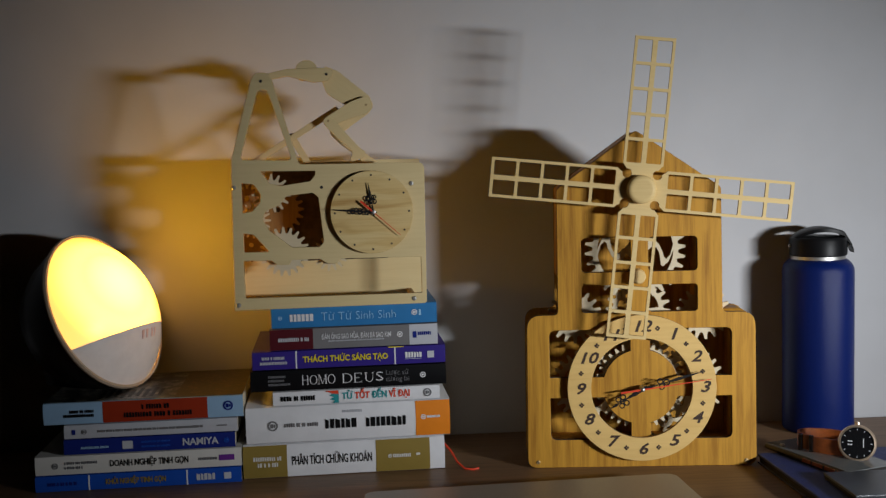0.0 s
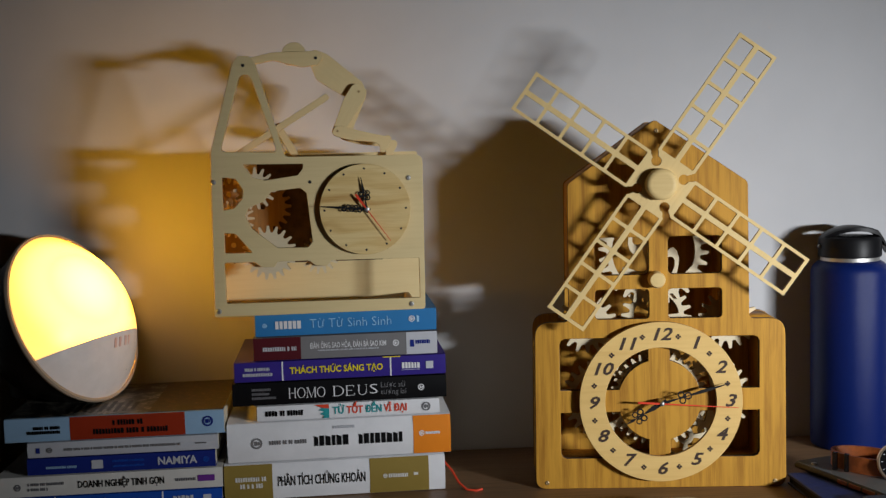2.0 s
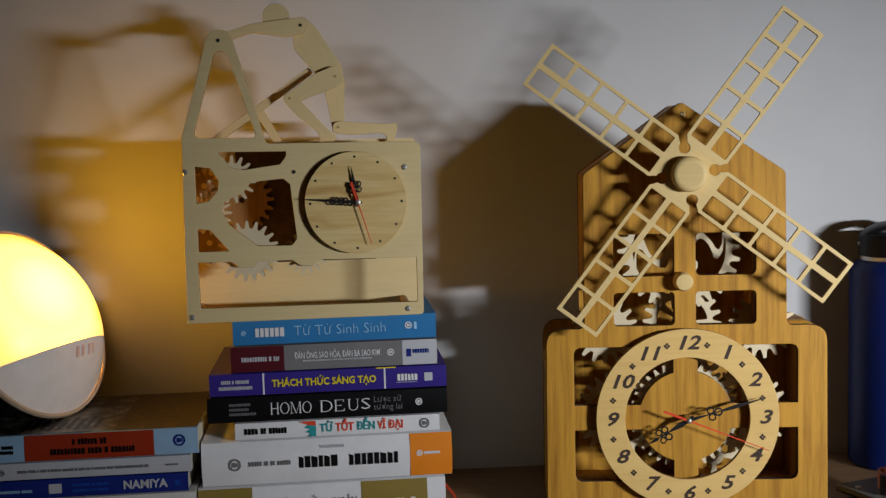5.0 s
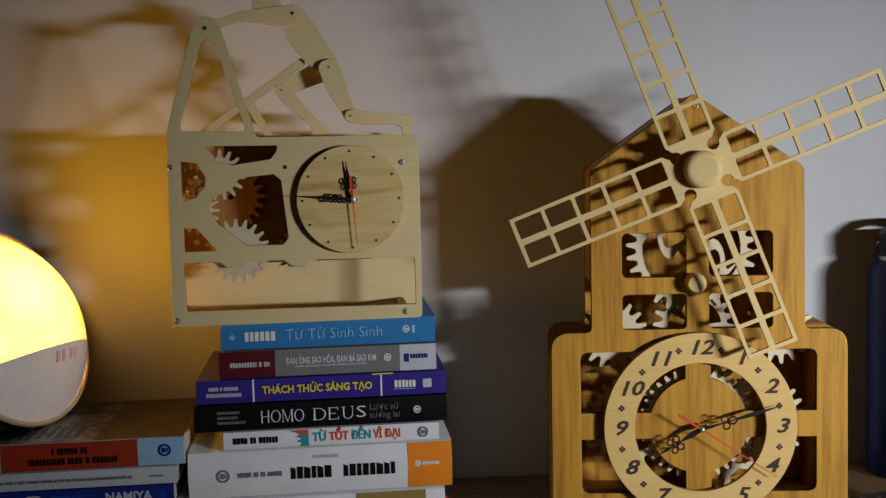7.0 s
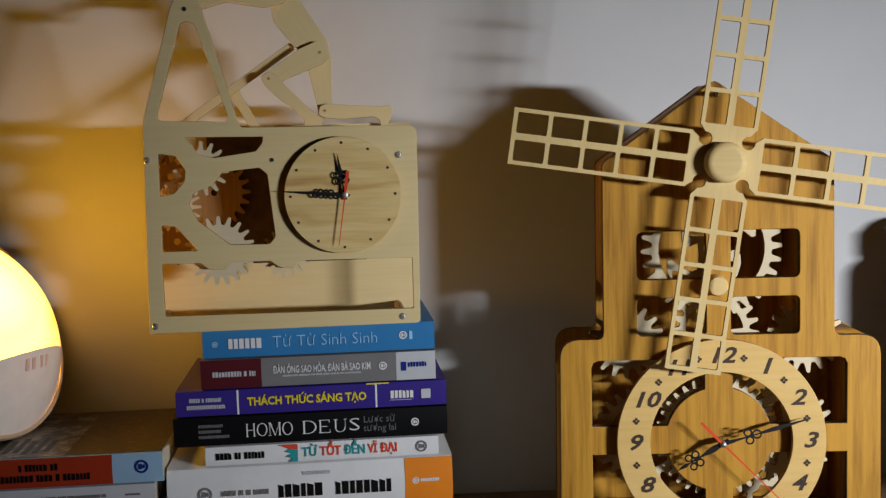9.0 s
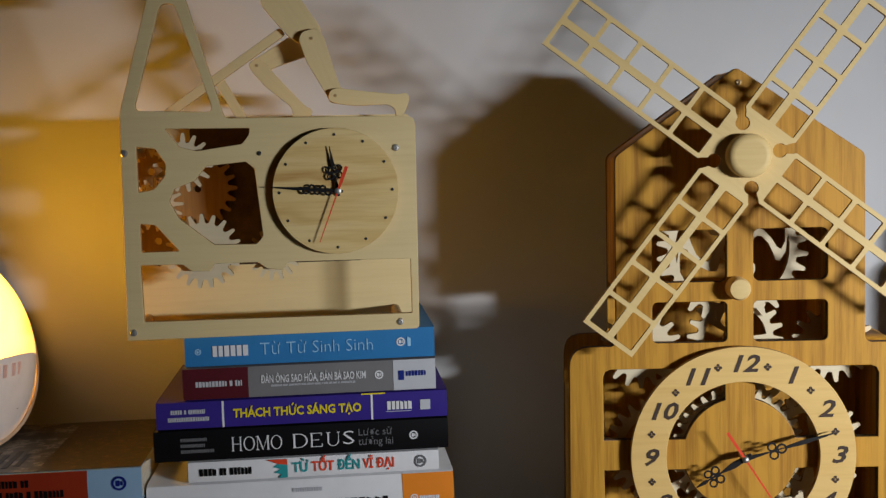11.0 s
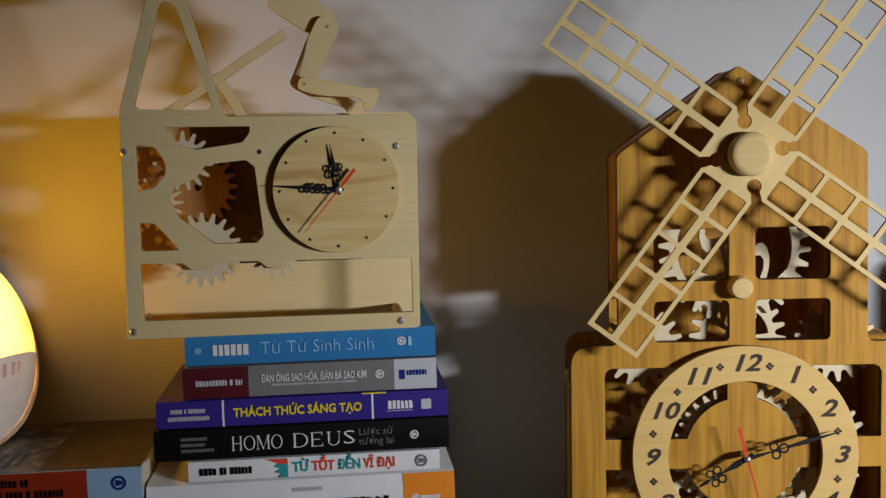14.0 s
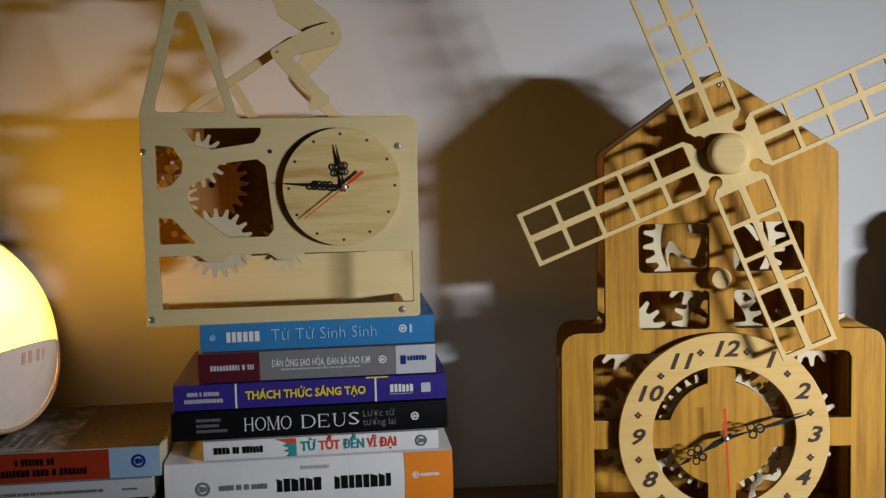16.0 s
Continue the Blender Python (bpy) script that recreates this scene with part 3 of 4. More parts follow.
def paper():
    m, nt, b = nodes("page_block", 0.85)
    v = coords(nt, (1, 1, 60))
    f = noise_tex(nt, v, 40, 3)
    link(nt, ramp(nt, f, [(0.3, (0.46, 0.41, 0.31)), (0.7, (0.72, 0.67, 0.55))]), b.inputs["Base Color"])
    bump(nt, b, f, 0.4)
    return m


PAPER = paper()
RIGHT, LEFT = pose(-0.2448, -0.3304, 0, 0, 0, 14.65), pose(-0.4761, -0.3985, 0, 0, 0, 14.33)


def serif_letter(ch, w, h):
    """Loops of a capital with heavy stems and hair-thin bars, from 0 to w, centred on its height."""
    s, t, q = w * 0.125, h * 0.04, h / 2

    def bar(x0, z0, x1, z1):
        return [(x0, z0), (x1, z0), (x1, z1), (x0, z1)]

    def stem(x, k=1.0):
        return [[bar(x - s * k / 2, -q, x + s * k / 2, q)], [bar(x - s * 0.95, q - t, x + s * 0.95, q)], [bar(x - s * 0.95, -q, x + s * 0.95, -q + t)]]

    def oval(cx, rx, half=False):
        n = 28
        a = [(-math.pi / 2 + math.pi * i / n) if half else 2 * math.pi * i / n for i in range(n + 1 if half else n)]
        outer = [(cx + rx * math.cos(v), q * math.sin(v)) for v in a]
        inner = [(cx + (rx - s * 0.9) * math.cos(v), (q - t) * math.sin(v)) for v in a]
        return [[outer + inner[::-1]]] if half else [[outer, inner]]

    if ch == "H":
        return stem(s) + stem(w - s) + [[bar(s, -t / 2, w - s, t / 2)]]
    if ch == "O":
        return oval(w / 2, w / 2)
    if ch == "M":
        v = [(s * 0.5, q), (s * 1.4, q), (w / 2 + s * 0.4, -q), (w / 2 - s * 0.2, -q)]
        u = [(w - s, q), (w - s * 0.7, q), (w / 2 + s * 0.25, -q), (w / 2 - s * 0.05, -q)]
        return stem(s * 0.6, 0.35) + stem(w - s * 0.7) + [[v], [u]]
    if ch == "D":
        return stem(s) + oval(w * 0.4, w * 0.6, True) + [[bar(s, q - t, w * 0.42, q)], [bar(s, -q, w * 0.42, -q + t)]]
    if ch == "E":
        return stem(s) + [[bar(s, q - t, w * 0.9, q)], [bar(s, -q, w * 0.95, -q + t)], [bar(s, -t / 2, w * 0.7, t / 2)], [bar(w * 0.84, q - h * 0.2, w * 0.9, q)], [bar(w * 0.89, -q, w * 0.95, -q + h * 0.22)]]
    bowl = [(w / 2 - (w / 2 - s) * math.cos(math.pi * i / 16), -q * 0.3 - q * 0.7 * math.sin(math.pi * i / 16)) for i in range(17)]
    hollow = [(w / 2 - (w / 2 - s * 1.6) * math.cos(math.pi * i / 16), -q * 0.3 - (q * 0.7 - t) * math.sin(math.pi * i / 16)) for i in range(17)]
    return [[bar(s, -q * 0.32, s * 1.9, q)], [bar(w - s * 1.3, -q * 0.32, w - s, q)], [bowl + hollow[::-1]], [bar(s * 0.3, q - t, s * 2.6, q)], [bar(w - s * 2, q - t, w - s * 0.3, q)]]


def serif_line(word, x0, x1, h, mat, parent, y, z):
    share = {"M": 1.25, "O": 1.12, "E": 0.85, "S": 0.72}
    total = sum(share.get(c, 1.0) for c in word) + 0.16 * (len(word) - 1)
    unit, x = (x1 - x0) / total, x0
    for c in word:
        wl = unit * share.get(c, 1.0)
        if c == "S":
            text("title", c, h * 1.40, mat, parent, (x + wl / 2, y, z), width=wl, bold=-0.0002)
        else:
            me = ornate(serif_letter(c, wl, h))
            ob = obj("title", me, mat, parent)
            ob.location = (x, y, z)
        x += wl + 0.16 * unit


def book(stack, u0, u1, z0, z1, cover, label, panels=(), lines=(), depth=0.16, turn=0.0, hard=False, group="stacked books"):
    """A closed book lying flat, spine to the front (-y). panels: (from, to, cover) along the spine. lines: see below, all as shares of the spine."""
    w, h = u1 - u0, z1 - z0 - 0.0004
    e = thing("book", stack @ pose(u0, 0, z0, 0, 0, turn), label, "book", group)
    t = 0.0025 if hard else 0.0009
    bow = 0.004 if hard else 0.0012
    bm = bmesh.new()
    prof = [(depth, 0), (0.004, 0)] + [(-bow * math.sin(math.pi * i / 8) + 0.0012, h * (0.03 + 0.94 * i / 8)) for i in range(9)] + [(0.004, h), (depth, h)]
    inner = [(depth, t), (0.005, t)] + [(0.0012 + t, t + (h - 2 * t) * i / 8) for i in range(9)] + [(0.005, h - t), (depth, h - t)]
    cols = []
    for x in (0, w):
        cols.append(([bm.verts.new((x, y, z)) for y, z in prof], [bm.verts.new((x, y, z)) for y, z in inner]))
    n = len(prof)
    for i in range(n - 1):
        for k in (0, 1):
            bm.faces.new((cols[0][k][i], cols[1][k][i], cols[1][k][i + 1], cols[0][k][i + 1]))
        for c in (0, 1):
            bm.faces.new((cols[c][0][i], cols[c][0][i + 1], cols[c][1][i + 1], cols[c][1][i]))
    for i in (0, n - 1):
        bm.faces.new((cols[0][0][i], cols[1][0][i], cols[1][1][i], cols[0][1][i]))
    bmesh.ops.recalc_face_normals(bm, faces=bm.faces)
    part("cover", bm, C[cover], e, smooth=True)
    i = 0.003 if hard else 0.0006
    part("page_block", box_bm(i, 0.004, t, w - i, depth - i, h - t), PAPER, e)

    def front(z):
        return -bow * math.sin(math.pi * min(max(z / h, 0), 1)) + 0.0012

    for a, b, c in panels:
        bm = bmesh.new()
        rows = []
        for j in range(9):
            z = h * (0.03 + 0.94 * j / 8)
            rows.append([bm.verts.new((x * w, front(z) + dy, z)) for x, dy in ((a, 0.0002), (a, -0.0003), (b, -0.0003), (b, 0.0002))])
        for r, s in zip(rows, rows[1:]):
            for j in range(3):
                bm.faces.new((r[j], r[j + 1], s[j + 1], s[j]))
        part("spine_panel", bm, C[c], e, smooth=True)
    for kind, a, b, zc, hh, c, *body in lines:
        z, y = zc * h, front(zc * h) - 0.0007
        if kind == "text":
            text("title", body[0], hh * h * 1.35, C[c], e, ((a + b) / 2 * w, y, z), width=(b - a) * w, bold=body[1] if len(body) > 1 else 0.0)
        elif kind == "serif":
            serif_line(body[0], a * w, b * w, hh * h, C[c], e, y, z)
        elif kind == "bars":
            rnd = random.Random(int(a * 1000) + int(z1 * 1e5))
            x, loops = a * w, []
            cw = hh * h * 0.62
            while x < b * w - cw * 0.3:
                ww = cw * rnd.uniform(0.5, 0.85)
                loops.append([(x, -hh * h / 2), (min(x + ww, b * w), -hh * h / 2), (min(x + ww, b * w), hh * h / 2 * rnd.choice((1, 1, 0.7))), (x, hh * h / 2)])
                x += ww + cw * 0.22
                if body and rnd.random() < 0.18:
                    x += cw * 0.6
            plate("lettering", loops, 0.0003, [C[c]], e, (0, y, z))
        elif kind == "emblem":
            x, s = (a + b) / 2 * w, (b - a) * w / 2
            q = [ring(18, s, x, 0), ring(14, s * 0.7, x, 0), rrect(x - s * 0.45, -s * 0.4, x + s * 0.1, s * 0.4, s * 0.1, 2), rrect(x + s * 0.2, -s * 0.3, x + s * 0.5, s * 0.3, s * 0.1, 2)]
            plate("emblem", q, 0.0003, [C[c]], e, (0, y, z))
        elif kind == "block":
            plate("emblem", [rrect(a * w, -hh * h / 2, b * w, hh * h / 2, 0.0006, 2)], 0.0003, [C[c]], e, (0, y, z))
        elif kind == "zigzag":
            x0, x1, q = a * w, b * w, hh * h / 2
            pts = [(x1, -q), (x1, q), (x0, q), (x0 + (x1 - x0) * 0.6, q * 0.55), (x0 + (x1 - x0) * 0.3, q * 0.2), (x0 + (x1 - x0) * 0.65, -q * 0.05), (x0 + (x1 - x0) * 0.35, -q * 0.4), (x0 + (x1 - x0) * 0.7, -q * 0.6), (x0 + (x1 - x0) * 0.55, -q)]
            plate("emblem", [pts], 0.0003, [C[c]], e, (0, y, z))
            plate("emblem", [[(x1 - 0.0005, q), (x0, q), (x0 + (x1 - x0) * 0.6, q * 0.5), (x1, q * 0.4)]], 0.0003, [C["scarlet"]], e, (0, y - 0.0004, z))
    return e


def books():
    R = [0, .0420, .0878, .1052, .1315, .1545, .1810, .2066]
    book(RIGHT, 0.0, .2428, R[0], R[1], "white", "thick gold and white hardback at the stack's bottom",
         [(0, .215, "gold"), (.655, .925, "gold")],
         [("bars", .05, .19, .60, .12, "cream", 1), ("bars", .07, .17, .42, .12, "cream", 1), ("text", .24, .635, .5, .27, "black", "PHÂN TÍCH CHỨNG KHOÁN", 0.00015), ("emblem", .715, .735, .5, .1, "cream"), ("bars", .74, .83, .5, .10, "cream"), ("block", .855, .875, .52, .07, "cream")], hard=True)
    book(RIGHT, .005, .2503, R[1], R[2], "white", "thick off-white biography with an orange spine end",
         [(.83, 1.0, "orange")],
         [("emblem", .105, .155, .5, .2, "grey"), ("bars", .185, .35, .5, .10, "grey", 1), ("bars", .385, .55, .49, .25, "black"), ("bars", .585, .78, .49, .25, "black"), ("bars", .47, .57, .80, .07, "silver"), ("emblem", .855, .88, .55, .1, "white"), ("bars", .885, .95, .55, .06, "white")], hard=True)
    book(RIGHT, .0382, .2388, R[2], R[3], "white", "slim white paperback with teal and red title",
         [], [("bars", .045, .25, .5, .34, "black", 1), ("zigzag", .31, .392, .5, .9, "teal"), ("text", .41, .475, .5, .48, "teal", "TỪ", 0.0003), ("text", .488, .578, .5, .48, "scarlet", "TỐT", 0.0003), ("text", .592, .682, .5, .48, "teal", "ĐẾN", 0.0003), ("text", .695, .735, .5, .48, "scarlet", "VĨ", 0.0003), ("text", .748, .82, .5, .48, "scarlet", "ĐẠI", 0.0003), ("emblem", .90, .95, .5, .4, "dim")], depth=.15)
    book(RIGHT, .0125, .2470, R[3], R[4], "black", "black paperback with thin white title lettering",
         [], [("bars", .09, .18, .70, .10, "dim"), ("bars", .09, .17, .52, .10, "dim"), ("bars", .09, .20, .34, .10, "dim"), ("serif", .26, .43, .5, .44, "white", "HOMO"), ("serif", .465, .675, .5, .44, "white", "DEUS"), ("text", .69, .805, .66, .24, "dim", "Lược sử"), ("text", .69, .81, .36, .24, "dim", "tương lai"), ("emblem", .865, .895, .5, .5, "white")])
    book(RIGHT, .0155, .2470, R[4], R[5], "violet", "violet paperback with yellow title and white rules",
         [(.222, .229, "white"), (.733, .740, "white")],
         [("bars", .05, .165, .64, .15, "silver", 1), ("bars", .04, .18, .38, .15, "silver"), ("text", .26, .70, .5, .32, "yellow", "THÁCH THỨC SÁNG TẠO", 0.0003), ("bars", .79, .875, .52, .30, "white"), ("block", .785, .875, .30, .02, "silver"), ("block", .905, .94, .5, .36, "silver"), ("block", .70, .785, .965, .05, "yellow")])
    book(RIGHT, .0375, .2382, R[5], R[6], "grey", "grey and maroon paperback with a silver spine end",
         [(0, .255, "maroon"), (.83, 1, "silver")],
         [("bars", .05, .23, .5, .17, "silver", 1), ("text", .305, .72, .56, .25, "white", "ĐÀN ÔNG SAO HỎA, ĐÀN BÀ SAO KIM", 0.0001), ("bars", .345, .68, .37, .06, "silver", 1), ("emblem", .755, .79, .55, .2, "white"), ("block", .85, .873, .5, .3, "navy"), ("bars", .88, .96, .55, .16, "navy")], depth=.14)
    book(RIGHT, .0402, .2380, R[6], R[7], "azure", "bright blue paperback on top of the stack",
         [], [("emblem", .04, .065, .5, .3, "skyline"), ("bars", .11, .25, .5, .34, "white"), ("text", .30, .75, .5, .42, "skyline", "Từ Tử Sinh Sinh", -0.00022), ("emblem", .845, .88, .55, .3, "white"), ("bars", .89, .915, .55, .3, "skyline")], depth=.14)
    L = [0, .0198, .0432, .0622, .0795, .1065]
    book(LEFT, 0, .239, L[0], L[1], "royal", "royal blue paperback at the stack's bottom",
         [(.255, .262, "white"), (.73, .737, "white")], [("bars", .06, .2, .5, .2, "navy", 1), ("text", .34, .63, .5, .34, "gold", "KHỞI NGHIỆP TINH GỌN", 0.0003), ("bars", .78, .87, .5, .4, "silver"), ("block", .915, .95, .5, .4, "silver")])
    book(LEFT, .001, .240, L[1], L[2], "cream", "off-white paperback with dark title",
         [], [("emblem", .08, .11, .5, .2, "dim"), ("bars", .14, .30, .62, .13, "dim", 1), ("bars", .14, .23, .38, .13, "dim", 1), ("text", .36, .74, .5, .34, "black", "DOANH NGHIỆP TINH GỌN", 0.0002), ("bars", .79, .88, .5, .14, "dim"), ("block", .89, .965, .52, .3, "purple")])
    book(LEFT, .035, .2333, L[2], L[3], "navy", "navy blue paperback with pale lettering",
         [], [("bars", .10, .26, .45, .14, "paleblue", 1), ("block", .34, .40, .52, .5, "silver"), ("bars", .45, .62, .66, .12, "royal", 1), ("bars", .45, .62, .36, .12, "royal", 1), ("text", .69, .90, .5, .46, "silver", "NAMIYA", 0.0003), ("emblem", .935, .965, .5, .3, "royal")], depth=.14)
    book(LEFT, .0363, .2368, L[3], L[4], "silver", "slim white paperback with small grey lettering",
         [], [("block", .045, .065, .5, .35, "navy"), ("emblem", .10, .13, .5, .3, "grey"), ("bars", .19, .80, .5, .16, "grey", 1), ("bars", .88, .94, .5, .1, "grey")], depth=.14)
    b = book(LEFT, .0138, .2443, L[4], L[5], "paleblue", "pale blue and brick red paperback under the lamp",
         [(.295, .82, "brick")], [("bars", .13, .25, .58, .13, "black", 1), ("bars", .10, .25, .40, .13, "black", 1), ("bars", .49, .63, .68, .22, "black", 1), ("bars", .40, .74, .34, .22, "black", 1), ("emblem", .90, .95, .55, .3, "navy")])
    art(b)


def art(b):
    """The printed top cover of the upper left book."""
    m, nt, s = nodes("printed_cover", 0.35)
    v = coords(nt, (1, 1, 1))
    f = noise_tex(nt, v, 160, 6, 0.7)
    link(nt, ramp(nt, f, [(0.40, (0.004, 0.003, 0.002)), (0.56, (0.035, 0.014, 0.004)), (0.74, (0.22, 0.12, 0.04))]), s.inputs["Base Color"])
    collage, nt2, s2 = nodes("printed_collage", 0.35)
    f2 = noise_tex(nt2, coords(nt2, (1, 1, 1)), 48, 6, 0.65)
    link(nt2, ramp(nt2, f2, [(0.42, (0.012, 0.012, 0.013)), (0.50, (0.05, 0.045, 0.038)), (0.56, (0.26, 0.24, 0.20)), (0.62, (0.02, 0.03, 0.035)), (0.72, (0.34, 0.31, 0.26))]), s2.inputs["Base Color"])
    h = .1065 - .0795 - 0.0004
    part("cover_print", box_bm(0.1502, 0.0025, h, 0.2302, 0.1598, h + 0.0003), m, b, "mottled brown printed picture")
    part("cover_print", box_bm(0.0004, 0.0025, h, 0.1500, 0.1598, h + 0.0003), collage, b, "dark printed collage")
    for i in range(9):
        x = 0.06 + i * 0.0085
        part("print_stripe", box_bm(x, 0.012 + 0.004 * (i % 3), h + 0.0004, x + 0.0045, 0.055 + 0.01 * (i % 2), h + 0.0006), C["black"], b)


books()


def ribbon():
    cu = bpy.data.curves.new("cord", "CURVE")
    cu.dimensions, cu.bevel_depth, cu.bevel_resolution = "3D", 0.0014, 2
    sp = cu.splines.new("POLY")
    pts = [(0.2435, 0.03, 0.026), (0.252, 0.012, 0.018), (0.258, -0.002, 0.008), (0.266, -0.010, 0.0018), (0.276, -0.014, 0.0015), (0.283, -0.010, 0.0015)]
    sp.points.add(len(pts) - 1)
    for p, q in zip(sp.points, pts):
        p.co = (*q, 1)
    tmp = new("tmp", cu)
    me = bpy.data.meshes.new_from_object(tmp.evaluated_get(bpy.context.evaluated_depsgraph_get()))
    bpy.data.objects.remove(tmp)
    ob = obj("bookmark_cord", me, C["scarlet"])
    ob.matrix_world = RIGHT
    tagged(ob, "thin red bookmark cord hanging to the desk", "bookmark")


ribbon()


# ---- wake-up lamp ----
def lamp():
    n = Vector((0.908, -0.150, 0.385)).normalized()
    h = Vector((0, 0, 1)).cross(n).normalized()
    u = n.cross(h)
    c = Vector((-0.4288, -0.295, 0.2005))
    m = Matrix(((h.x, u.x, n.x, c.x), (h.y, u.y, n.y, c.y), (h.z, u.z, n.z, c.z), (0, 0, 0, 1)))
    e = thing("wake_up_lamp", m, "round glowing wake-up lamp with dark shell, standing on books", "lamp")
    R, dome = 0.0984, 0.050
    shell = plain("lamp_shell", (0.035, 0.028, 0.024), 0.35)
    part("shell", lathe_bm([(0.0, -0.085), (0.046, -0.083), (0.070, -0.070), (0.087, -0.042), (0.0965, -0.012), (0.1002, -0.001), (0.0992, 0.0)], 64), shell, e, smooth=True)
    rim, nt, b = nodes("clear_rim", 0.15)
    b.inputs["Base Color"].default_value = (0.55, 0.42, 0.30, 1)
    part("rim", lathe_bm([(0.0975, 0.0), (0.1010, -0.002), (0.1020, 0.001), (0.1010, 0.004), (0.0981, 0.004)], 64), rim, e, "shiny thin rim", True)
    glow, nt, b = nodes("glowing_diffuser", 0.35)
    b.inputs["Base Color"].default_value = (0.8, 0.72, 0.6, 1)
    v = nt.nodes.new("ShaderNodeTexCoord").outputs["Object"]
    off = nt.nodes.new("ShaderNodeVectorMath")
    off.operation = "DISTANCE"
    off.inputs[1].default_value = (-0.014, 0.020, 0.03)
    link(nt, v, off.inputs[0])
    mr = nt.nodes.new("ShaderNodeMapRange")
    mr.interpolation_type = "SMOOTHSTEP"
    for i, val in enumerate((0.0, 0.084, GLOW, GLOW_RIM), 1):
        mr.inputs[i].default_value = val
    link(nt, off.outputs["Value"], mr.inputs[0])
    tint = nt.nodes.new("ShaderNodeMapRange")
    for i, val in enumerate((0.045, 0.084, 0.0, 1.0), 1):
        tint.inputs[i].default_value = val
    link(nt, off.outputs["Value"], tint.inputs[0])
    link(nt, mix(nt, (1.0, 0.475, 0.017), (1.0, 0.46, 0.06), tint.outputs[0]), b.inputs["Emission Color"])
    link(nt, mr.outputs[0], b.inputs["Emission Strength"])
    white = plain("lamp_display", (0.66, 0.64, 0.64), 0.14, var=0.05)
    # faint emission stands in for glow leaking from the diffuser above
    pb = white.node_tree.nodes["Principled BSDF"]
    pb.inputs["Emission Color"].default_value = (1.0, 0.8, 0.66, 1)
    pb.inputs["Emission Strength"].default_value = 0.12
    cut = -0.036

    def cap(low):
        bm = bmesh.new()
        seg, rings = 72, 26
        rows = []
        for k in range(rings + 1):
            r = R * k / rings
            rows.append([bm.verts.new((r * math.cos(2 * math.pi * i / seg), r * math.sin(2 * math.pi * i / seg), 0.002 + dome * (1 - (r / R) ** 2.4))) for i in range(seg)])
        for a, q in zip(rows, rows[1:]):
            for i in range(seg):
                bm.faces.new((a[i], q[i], q[(i + 1) % seg], a[(i + 1) % seg]))
        bmesh.ops.remove_doubles(bm, verts=bm.verts, dist=1e-5)
        bmesh.ops.bisect_plane(bm, geom=list(bm.verts) + list(bm.edges) + list(bm.faces), plane_co=(0, cut, 0), plane_no=(0, 1 if low else -1, 0), clear_outer=True)
        return bm

    part("diffuser", cap(False), glow, e, "glowing warm white diffuser", True)
    lo = part("display_panel", cap(True), white, e, "milky display panel with the diffuser's spilled glow put in", True)
    part("imprint", box_bm(0.006, -0.0775, 0.0160, 0.026, -0.0745, 0.0205), C["dim"], e, "small grey imprint")
    red, nt2, rb = nodes("dim_red_digits", 0.4)
    rb.inputs["Base Color"].default_value = (0.62, 0.50, 0.47, 1)
    rb.inputs["Emission Color"].default_value = (1.0, 0.22, 0.08, 1)
    rb.inputs["Emission Strength"].default_value = 0.10
    for k in range(4):
        x = -0.006 + 0.0085 * k + (0.003 if k > 1 else 0)
        z = 0.0022 + dome * (1 - ((x + 0.003) ** 2 + 0.047 ** 2) ** 1.2 / R ** 2.4)
        q = part("display_digit", box_bm(-0.0028, -0.0055, -0.0012, 0.0028, 0.0055, 0.0, 0.0004), red, e, "faint red glowing digit")
        q.matrix_basis = pose(x, -0.047, z + 0.0006, 26, 16)
    # foot on which it leans
    foot = lathe_bm([(0.0, -0.012), (0.05, -0.012), (0.052, 0.0), (0.035, 0.03), (0.0, 0.034)], 40)
    f = part("foot", foot, shell, e, smooth=True)
    f.matrix_basis = m.inverted() @ pose(c.x - 0.05, c.y + 0.04, 0.1072 + 0.012)


GLOW, GLOW_RIM = 58.0, 2.5
lamp()


